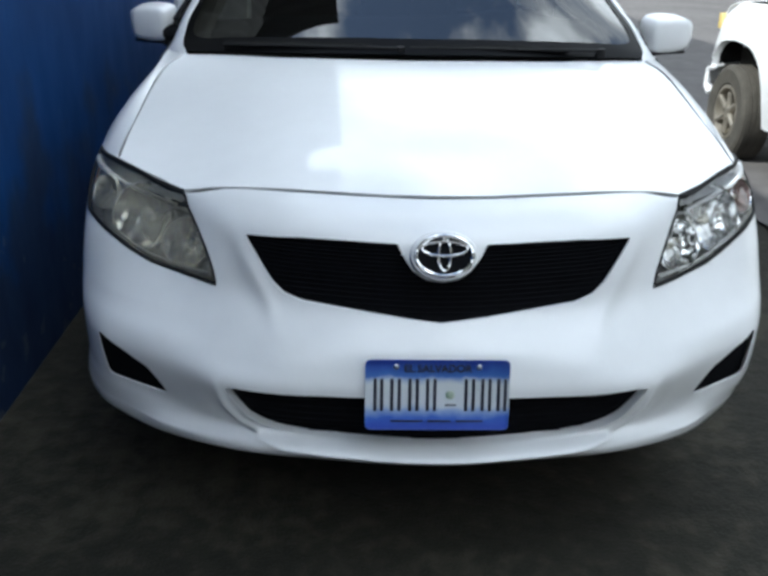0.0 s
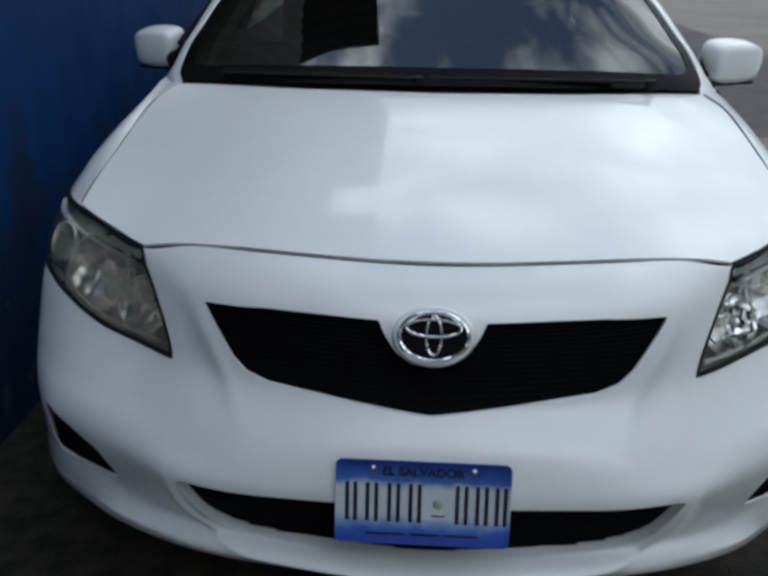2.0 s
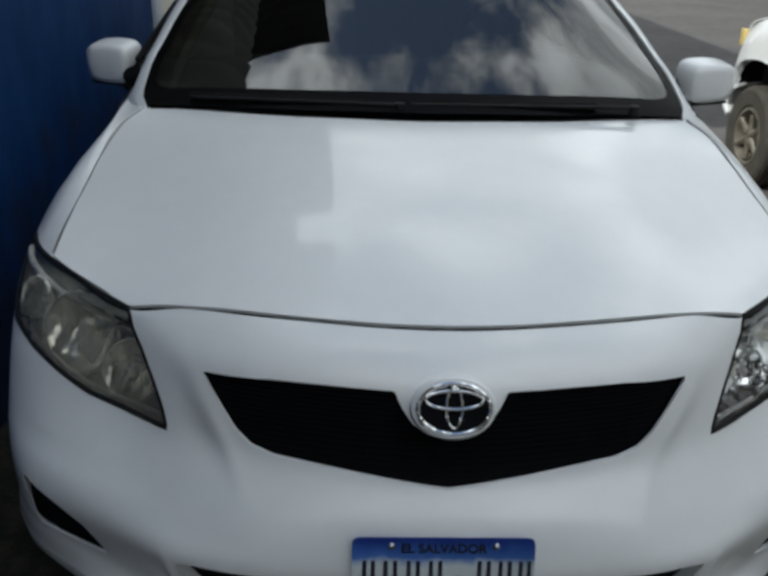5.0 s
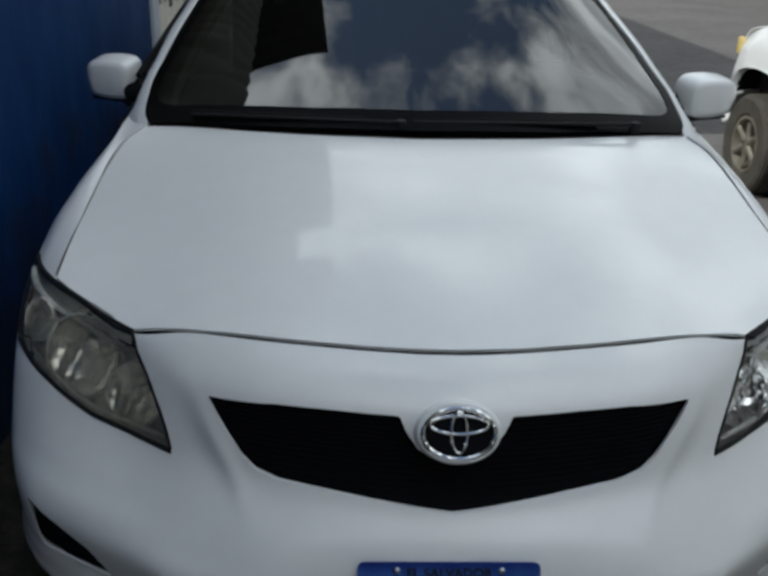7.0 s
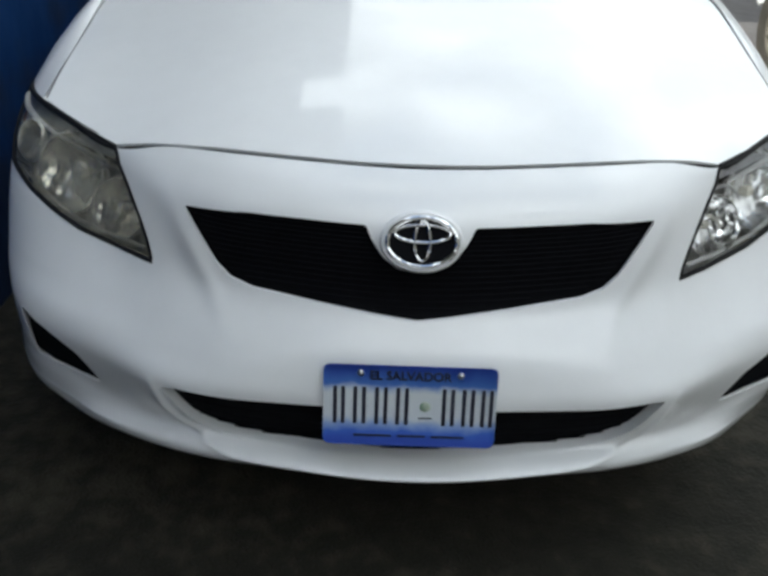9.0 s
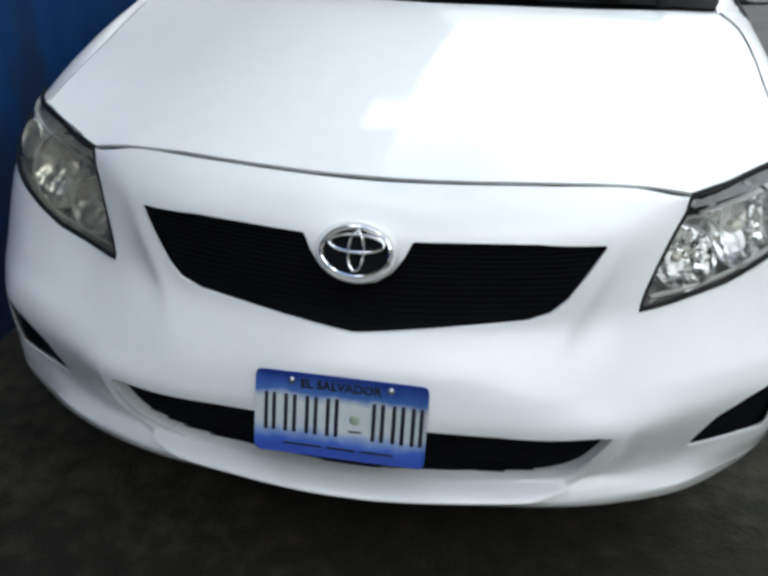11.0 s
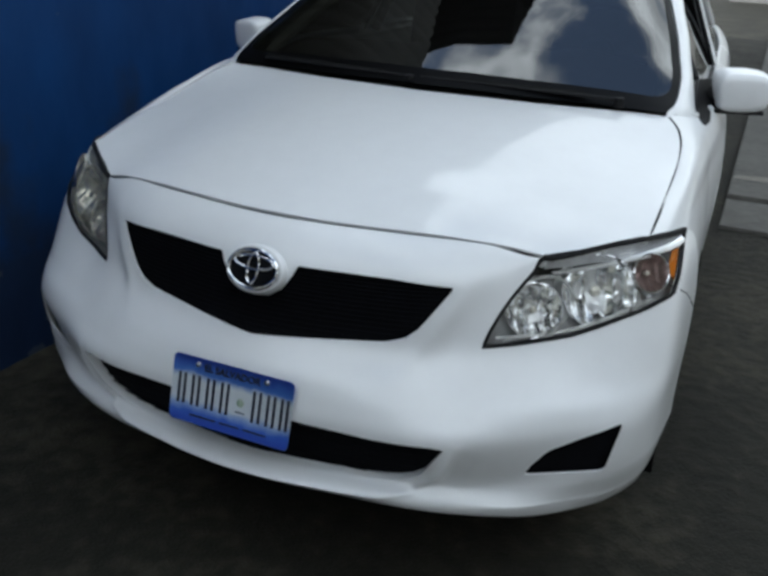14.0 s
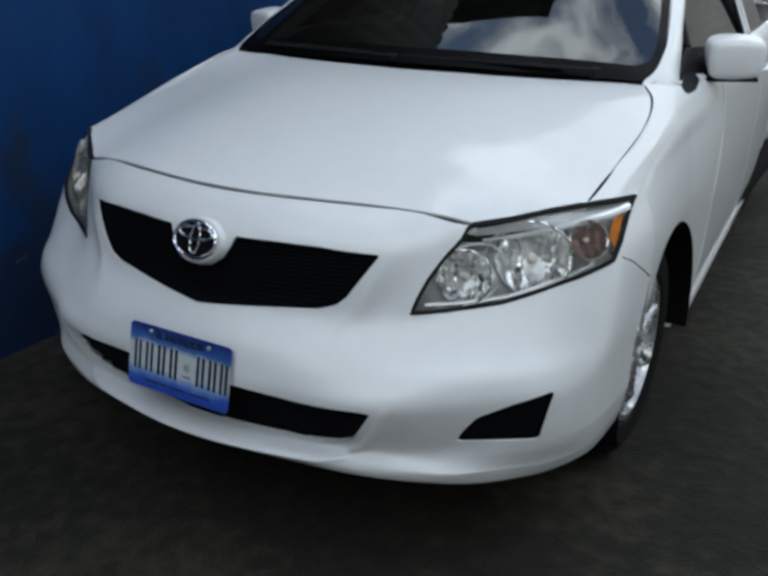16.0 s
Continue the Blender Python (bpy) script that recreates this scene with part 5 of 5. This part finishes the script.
for s in (1, -1):
    d1 = side_panel("front_door", DOOR_Y, 2.46, s)
    side_window(1.34, 2.42, s, d1)
    d2 = side_panel("rear_door", 2.46, 3.28, s, arch=AXLE_R)
    side_window(2.50, 3.10, s, d2)
    side_panel("rear_quarter", 3.28, 4.24, s, arch=AXLE_R, handle=False)
    bm = bmesh.new()
    tube(bm, level([(s * .755, 2.47, BELT), (s * .66, 2.47, 1.24), (s * .59, 2.47, 1.43)]), .026, 8)
    part("door_pillar", bm, BLACK_PLASTIC, car)
    # upright ends of the two window frames, white with a black seal before the glass
    for door, y, r, mat, nm in ((d1, 2.395, .009, BLACK_PLASTIC, "window_seal"), (d1, 2.425, .015, WHITE_PAINT, "window_frame"), (d2, 2.525, .014, WHITE_PAINT, "window_frame")):
        bm = bmesh.new()
        tube(bm, level([(s * .785, y, BELT), (s * .685, y, 1.24), (s * .612, y, 1.42)]), r, 8)
        part(nm, bm, mat, door)
    bm = bmesh.new()
    tube(bm, level([(s * .615, 1.98, 1.415), (s * .612, 2.3, 1.440), (s * .605, 2.75, 1.437), (s * .605, 3.15, 1.395), (s * .62, 3.40, 1.33), (s * .72, 3.88, 1.09)]), .028, 8)
    part("roof_rail", bm, WHITE_PAINT, car)
    # sill under the doors
    bm = bmesh.new()
    G = loft([[(s * x, y, z) for x, z in ((.800, .235), (.836, .232), (.842, .215), (.836, .192), (.790, .185))] for y in (1.40, 1.9, 2.5, 3.14)], 13, 21)
    grid_mesh(bm, level(G))
    thick(part("sill", bm, GRIME_PAINT, car, "pale dusty sill under the doors"), .01)


MIRROR_HALF = {1: .083, -1: .073}


def side_mirror(s):
    """Body-coloured shell on a black foot, with its mirror facing backwards."""
    root = empty("side_mirror", (.8645, 1.425, .909) if s > 0 else (-.868, 1.515, .903))
    root.parent = car
    root.rotation_euler = (0, 0, radians(18 * s))
    turn = Matrix.Rotation(radians(-18 * s), 3, "Z")   # takes points of the car into the turned shell
    bm = bmesh.new()
    n, k = 28, 9
    rings = []
    for j in range(k):
        f = j / (k - 1)
        sc = .62 if j == 0 else min(1, .80 + .22 * f ** .5)
        y = -.045 + .083 * f ** 1.3
        ring = []
        for i in range(n):
            a = 2 * math.pi * i / n
            c, d = math.cos(a), math.sin(a)
            e = 2 / 4.6
            x = MIRROR_HALF[s] * sc * math.copysign(abs(c) ** e, c)
            z = .061 * sc * math.copysign(abs(d) ** e, d)
            x *= 1 - .06 * (z < 0)
            z *= 1 - .16 * max(0, x * s) / .1 * (1 if z > 0 else .75)
            ring.append(bm.verts.new((x, y, z)))
        rings.append(ring)
    for a, b in zip(rings, rings[1:]):
        for i in range(n):
            bm.faces.new((a[i], a[(i + 1) % n], b[(i + 1) % n], b[i]))
    bm.faces.new(rings[0][::-1])
    part("shell", bm, WHITE_PAINT, root, "white mirror shell", angle=60)
    bm = bmesh.new()
    box(bm, (-.066, .033, -.047), (.066, .039, .042), .004)
    part("mirror_glass", bm, CHROME, root, "mirror glass")
    bm = bmesh.new()
    box(bm, (-.078 if s > 0 else -.062, -.030, -.063), (.064 if s > 0 else .068, .036, -.054), .004)
    part("underside", bm, BLACK_PLASTIC, root)
    here = root.location
    bm = bmesh.new()
    tube(bm, [turn @ (Vector((s * .775, 1.44, .885)) - here), turn @ (Vector((s * .80, 1.43, .880)) - here), Vector((-.06 * s, .0, -.044))], [.036, .026, .020], 10)
    part("foot", bm, BLACK_PLASTIC, root, "black mirror foot")
    bm = bmesh.new()
    here = root.location
    lo = [turn @ (Vector((s * x, y, z)) - here) for x, y, z in ((.760, 1.258, .872), (.776, 1.300, .838), (.792, 1.380, .842), (.798, 1.480, .868), (.772, 1.480, .925), (.742, 1.400, .935), (.745, 1.320, .915))]
    a = [bm.verts.new(p) for p in lo]
    b = [bm.verts.new(p + turn @ Vector((-.012 * s, 0, 0))) for p in lo]
    bm.faces.new(a)
    bm.faces.new(b[::-1])
    for i in range(len(a)):
        bm.faces.new((a[i], a[(i + 1) % len(a)], b[(i + 1) % len(a)], b[i]))
    part("corner_plate", bm, BLACK_PLASTIC, root)
    # rubber gasket filling the notch between wing, pillar and door
    bm = bmesh.new()
    lo = [turn @ (Vector((s * x, y, z)) - here) for x, y, z in ((.764, 1.262, .886), (.770, 1.214, .870), (.783, 1.192, .857), (.793, 1.202, .850), (.799, 1.262, .848), (.792, 1.330, .860), (.776, 1.330, .880))]
    rings = [[bm.verts.new(p + turn @ (Vector((-.6 * s, .1, -.78)) * d)) for p in lo] for d in (.002, 0, .030)]
    mid = sum((v.co for v in rings[1]), Vector()) / len(lo)
    for v in rings[0]:
        v.co += (mid - v.co) * .25
    bm.faces.new(rings[0])
    for a, b in zip(rings, rings[1:]):
        for i in range(len(lo)):
            bm.faces.new((a[i], a[(i + 1) % len(lo)], b[(i + 1) % len(lo)], b[i]))
    bmesh.ops.recalc_face_normals(bm, faces=bm.faces)
    part("gasket", bm, BLACK_PLASTIC, root, "black rubber gasket at the mirror's foot")
    return root


for s in (1, -1):
    side_mirror(s)


def cowl_and_wipers():
    G = np.zeros((4, 41, 3))
    for i, t in enumerate(np.linspace(-1, 1, 41)):
        a = abs(t) * .69
        y0 = np.interp(a, [0, .15, .30, .45, .60, .695], [1.000, 1.013, 1.036, 1.076, 1.108, 1.100])
        y1 = np.interp(a, [0, .15, .30, .45, .60, .695], [1.05, 1.06, 1.075, 1.098, 1.118, 1.118])
        for r, (k, dz) in enumerate(((-.25, -.03), (.15, -.014), (.7, -.004), (1.3, -.012))):
            G[r, i] = (math.copysign(a, t), y0 + (y1 - y0) * k, .893 - .012 * (a / .69) ** 2 + dz)
    bm = bmesh.new()
    grid_mesh(bm, G)
    thick(part("cowl_panel", bm, BLACK_PLASTIC, car, "black cowl panel under the windscreen"), .004)
    for x0, x1 in ((.56, -.02), (-.05, -.58)):
        root = empty("wiper", (x0, 1.07, .905))
        root.parent = car
        pts = []
        for k in range(13):
            f = k / 12
            x = x0 + (x1 - x0) * f
            a = min(abs(x), .69)
            y = np.interp(a, [0, .3, .6, .695], [1.05, 1.072, 1.105, 1.11]) + .006 + .008 * f
            z = .912 - .010 * (a / .69) ** 2 + .002 * f + .008
            pts.append((x - x0, y - 1.07, z - .905))
        bm = bmesh.new()
        tube(bm, pts, [.006 - .002 * k / 12 for k in range(13)], 7)
        part("arm", bm, BLACK_PLASTIC, root, "black wiper arm")
        bm = bmesh.new()
        tube(bm, [(p[0], p[1] + .012, p[2] + .002) for p in pts[2:]], .006, 6)
        part("blade", bm, RUBBER, root)
        bm = bmesh.new()
        lathe(bm, [(.0001, .008), (.012, .006), (.015, -.02)], pose(pts[0][0], pts[0][1], pts[0][2]), 14)
        part("pivot", bm, BLACK_PLASTIC, root)


cowl_and_wipers()


def cabin_inside():
    lines = []
    for y, z in ((1.10, .885), (1.30, .905), (1.55, .925), (1.66, .90), (1.72, .80), (1.74, .55)):
        lines.append([(x, y, z - .02 * (abs(x) / .65) ** 3 + (.035 * math.exp(-((x - .36) / .17) ** 2) if 1.2 < y < 1.7 else 0)) for x in (-.68, -.4, -.15, .15, .3, .36, .5, .68)])
    bm = bmesh.new()
    grid_mesh(bm, loft(lines, 41, 31))
    thick(part("dashboard", bm, DASH, car, "dark moulded dashboard"), .01)
    for x in (-.36, .36):
        root = empty("front_seat", (x - .05, 2.25, .24))
        root.parent = car
        for nm, lo, hi, m in (("cushion", (-.25, -.27, 0), (.25, .25, .16), None), ("backrest", (-.25, -.07, 0), (.25, .07, .62), pose(0, .27, .12, -14, 0, 0)), ("headrest", (-.13, -.05, 0), (.13, .05, .17), pose(0, .44, .76, -12, 0, 0))):
            bm = bmesh.new()
            box(bm, lo, hi, .045, m)
            part(nm, bm, SEAT_CLOTH, root)
    root = empty("rear_seat", (-.1, 3.05, .15))
    root.parent = car
    bm = bmesh.new()
    box(bm, (-.62, -.2, 0), (.62, .25, .18), .05)
    part("cushion", bm, SEAT_CLOTH, root)
    bm = bmesh.new()
    box(bm, (-.62, -.07, 0), (.62, .07, .60), .05, pose(0, .28, .15, -18, 0, 0))
    part("backrest", bm, SEAT_CLOTH, root)
    root = empty("steering_wheel", (.36, 1.80, .90))
    root.rotation_euler = (radians(64), 0, 0)
    root.parent = car
    bm = bmesh.new()
    tube(bm, [(.185 * math.cos(a), .185 * math.sin(a), 0) for a in np.linspace(0, 2 * math.pi, 40, endpoint=False)], .015, 8, closed=True)
    part("rim", bm, DASH, root)
    bm = bmesh.new()
    lathe(bm, [(.0001, .03), (.05, .025), (.07, 0), (.05, -.05)], Matrix(), 24)
    for a in (0, 180, 270):
        tube(bm, [(0, 0, 0), (.18 * math.cos(radians(a)), .18 * math.sin(radians(a)), 0)], .016, 6)
    part("hub", bm, DASH, root)
    bm = bmesh.new()
    box(bm, (-.74, 1.25, .20), (.74, 4.2, .27), .02, CAR_INV)
    part("floor_pan", bm, CAVITY, car)
    bm = bmesh.new()
    box(bm, (-.56, .30, .22), (.56, 1.1, .55), .03)
    part("engine_block", bm, CAVITY, car)


cabin_inside()


def wheel(name, at, r, w, s, rim_r, parent, spokes=7, mat=None, tyre=None):
    """Tyre with shoulders and grooves, dished rim, spokes and hub; s is the side its face looks to."""
    root = empty(name, at)
    root.parent = parent
    m = pose(0, 0, 0, 0, 90 * s, 0)
    h = w / 2
    bm = bmesh.new()
    prof = [(rim_r, -h * .75), (rim_r + .02, -h * .95), (r - .03, -h), (r - .008, -h * .85)]
    for g in range(5):
        a = -h * .8 + 1.6 * h * g / 5
        prof += [(r, a + .002), (r, a + h * .26), (r - .007, a + h * .27), (r - .007, a + h * .31)]
    prof += [(r - .008, h * .85), (r - .03, h), (rim_r + .02, h * .95), (rim_r, h * .75)]
    lathe(bm, prof, m, 56)
    part("tyre", bm, tyre or RUBBER, root, "dusty black tyre", angle=30)
    bm = bmesh.new()
    lathe(bm, [(rim_r + .004, -h * .8), (rim_r + .004, h * .78), (rim_r + .008, h * .90), (rim_r - .010, h * .92), (rim_r - .018, h * .6), (rim_r - .03, -h * .2), (.0001, -h * .25)], m, 48)
    rim = part("rim", bm, mat or ALLOY, root, "silver alloy rim")
    for k in range(spokes):
        a = 2 * math.pi * k / spokes
        bm = bmesh.new()
        c, d = math.cos(a), math.sin(a)
        tube(bm, [m @ Vector((c * q, d * q, z)) for q, z in ((.03, h * .66), (rim_r * .5, h * .70), (rim_r * .8, h * .74), (rim_r - .012, h * .72))], [.026, .018, .016, .022], 8)
        part("spoke", bm, mat or ALLOY, rim)
    bm = bmesh.new()
    lathe(bm, [(.0001, h * .86), (.028, h * .84), (.034, h * .6)], m, 20)
    part("hub_cap", bm, mat or ALLOY, rim)
    return root


for s in (1, -1):
    for ay in (AXLE_F, AXLE_R):
        wheel("wheel", tuple(level((s * .712, ay, WHEEL_R))), WHEEL_R, .185, s, .200, car)


# ---------------------------------------------------------------- white off-road vehicle on the lit side
def off_roader():
    gx, gy = 2.24, 3.90
    root = tagged(empty("off_road_vehicle", (gx, gy, 0)), "white off-road vehicle in full sun, parked beyond the saloon", "car")
    R = .30
    ax = R
    # side skins with the arches cut; the front of the vehicle lies at plus y
    def skin(s, x0):
        ny, nz = 70, 26
        G = np.zeros((ny, nz, 3))
        for j, y in enumerate(np.linspace(-3.0, .50, ny)):
            nose = np.interp(y, [-3, .20, .38, .50], [0, 0, .03, .12])
            topz = np.interp(y, [-3.0, -1.2, -.95, .1, .36, .50], [1.02, 1.02, 1.0, .97, .92, .82])
            botz = np.interp(y, [-3.0, .30, .42, .50], [.30, .30, .36, .42])
            for i in range(nz):
                f = i / (nz - 1)
                bulge = .035 * math.sin(math.pi * min(1, f * 1.15))
                G[j, i] = (x0 + s * (bulge - .05 * max(0, f - .86) / .14 - nose), y, botz + (topz - botz) * f)
        half, high, up = .475, .425, .02   # flat-topped arches
        def arch_share(dy, dz):
            return ((np.abs(dy) / half) ** 2.6 + (np.abs(dz) / high) ** 2.6) ** (1 / 2.6)
        c = (G[1:, 1:] + G[:-1, 1:] + G[1:, :-1] + G[:-1, :-1]) / 4
        gone = np.zeros((ny - 1, nz - 1), bool)
        for a in (-.035, -2.05):
            gone |= arch_share(c[..., 1] - a, c[..., 2] - ax - up) < 1
        for j in range(ny):
            for i in range(nz):
                near = gone[max(0, j - 1):j + 1, max(0, i - 1):i + 1]
                if near.any() and not near.all():
                    cy = -.035 if G[j, i, 1] > -1 else -2.05
                    v = np.array((G[j, i, 1] - cy, G[j, i, 2] - ax - up))
                    v /= max(arch_share(*v), 1e-6)
                    G[j, i, 1], G[j, i, 2] = cy + v[0], ax + up + v[1]
        bm = bmesh.new()
        vs = [[bm.verts.new(G[j, i]) for i in range(nz)] for j in range(ny)]
        for j in range(ny - 1):
            for i in range(nz - 1):
                if not gone[j, i]:
                    bm.faces.new((vs[j][i], vs[j][i + 1], vs[j + 1][i + 1], vs[j + 1][i]))
        for v in [v for v in bm.verts if not v.link_faces]:
            bm.verts.remove(v)
        es = [e for e in bm.edges if e.is_boundary]
        g = bmesh.ops.extrude_edge_only(bm, edges=es)["geom"]
        bmesh.ops.translate(bm, vec=(-.05 * s, 0, 0), verts=[v for v in g if isinstance(v, bmesh.types.BMVert)])
        part("side_panel", bm, WHITE_PAINT, root, angle=50)
    W = 1.42
    skin(-1, -.02)
    skin(1, W + .02)
    bm = bmesh.new()
    lines = [[(x, .50 - .10 * (abs(x - W / 2) / (W / 2)) ** 4, .82) for x in np.linspace(.03, W - .03, 7)], [(x, .34, .925) for x in np.linspace(.03, W - .03, 7)], [(x, 0, .99) for x in np.linspace(.03, W - .03, 7)], [(x, -.75, 1.03) for x in np.linspace(.03, W - .03, 7)]]
    grid_mesh(bm, loft(lines, 25, 21))
    thick(part("hood", bm, WHITE_PAINT, root), .01)
    bm = bmesh.new()
    lines = [[(x, -.72 - .2 * k, 1.03 + .45 * k) for x in (.06 + .09 * k, W / 2, W - .06 - .09 * k)] for k in (0, .5, 1)]
    grid_mesh(bm, loft(lines, 9, 9))
    part("windshield", bm, SIDE_GLASS, root)
    bm = bmesh.new()
    box(bm, (.15, -2.95, 1.47), (W - .15, -.92, 1.53), .02)
    part("roof", bm, WHITE_PAINT, root)
    for s_, x0, x1 in ((-1, .0, .15), (1, W, W - .15)):
        bm = bmesh.new()
        vs = [bm.verts.new(p) for p in ((x0 + .03 * (-s_), -.80, 1.02), (x1, -1.0, 1.48), (x1, -2.92, 1.48), (x0 + .03 * (-s_), -2.96, 1.02))]
        bm.faces.new(vs)
        part("side_window", bm, SIDE_GLASS, root)
    bm = bmesh.new()
    box(bm, (.0, -2.98, .30), (W, -2.94, 1.03), .01)
    box(bm, (.2, -2.96, 1.0), (W - .2, -2.93, 1.48), .01)
    part("tailgate", bm, WHITE_PAINT, root)
    bm = bmesh.new()
    lines = [[(x, y - .14 * (abs(x - W / 2) / (W / 2)) ** 4, z) for x in np.linspace(-.05, W + .05, 9)] for y, z in ((.46, .56), (.56, .52), (.57, .42), (.50, .36))]
    grid_mesh(bm, loft(lines, 33, 13))
    thick(part("bumper", bm, WHITE_PAINT, root, "white front bumper"), .03)
    bm = bmesh.new()
    box(bm, (.06, .42, .52), (W - .06, .46, .84), .02)
    part("radiator_panel", bm, BLACK_PLASTIC, root)
    bm = bmesh.new()
    box(bm, (.004, .385, .780), (.04, .432, .880), .008)
    part("corner_indicator", bm, FADED_AMBER, root, "faded yellow corner indicator lens")
    bm = bmesh.new()
    box(bm, (.12, -2.9, .26), (W - .12, .4, .46), .03)
    for cy in (0, -2.05):
        for x in (.06, W - .26):
            box(bm, (x + .10, cy - .36, .34), (x + .20, cy + .36, .76), .02)
    part("chassis", bm, DUSTY_LINER, root)
    for cy in (0, -2.05):
        for s_, x in ((-1, .055), (1, W - .055)):
            wheel("wheel", (x, cy, ax), R, .20, s_, .165, root, 6, DUSTY_RIM, DUSTY_TYRE)
    return root


off_roader()
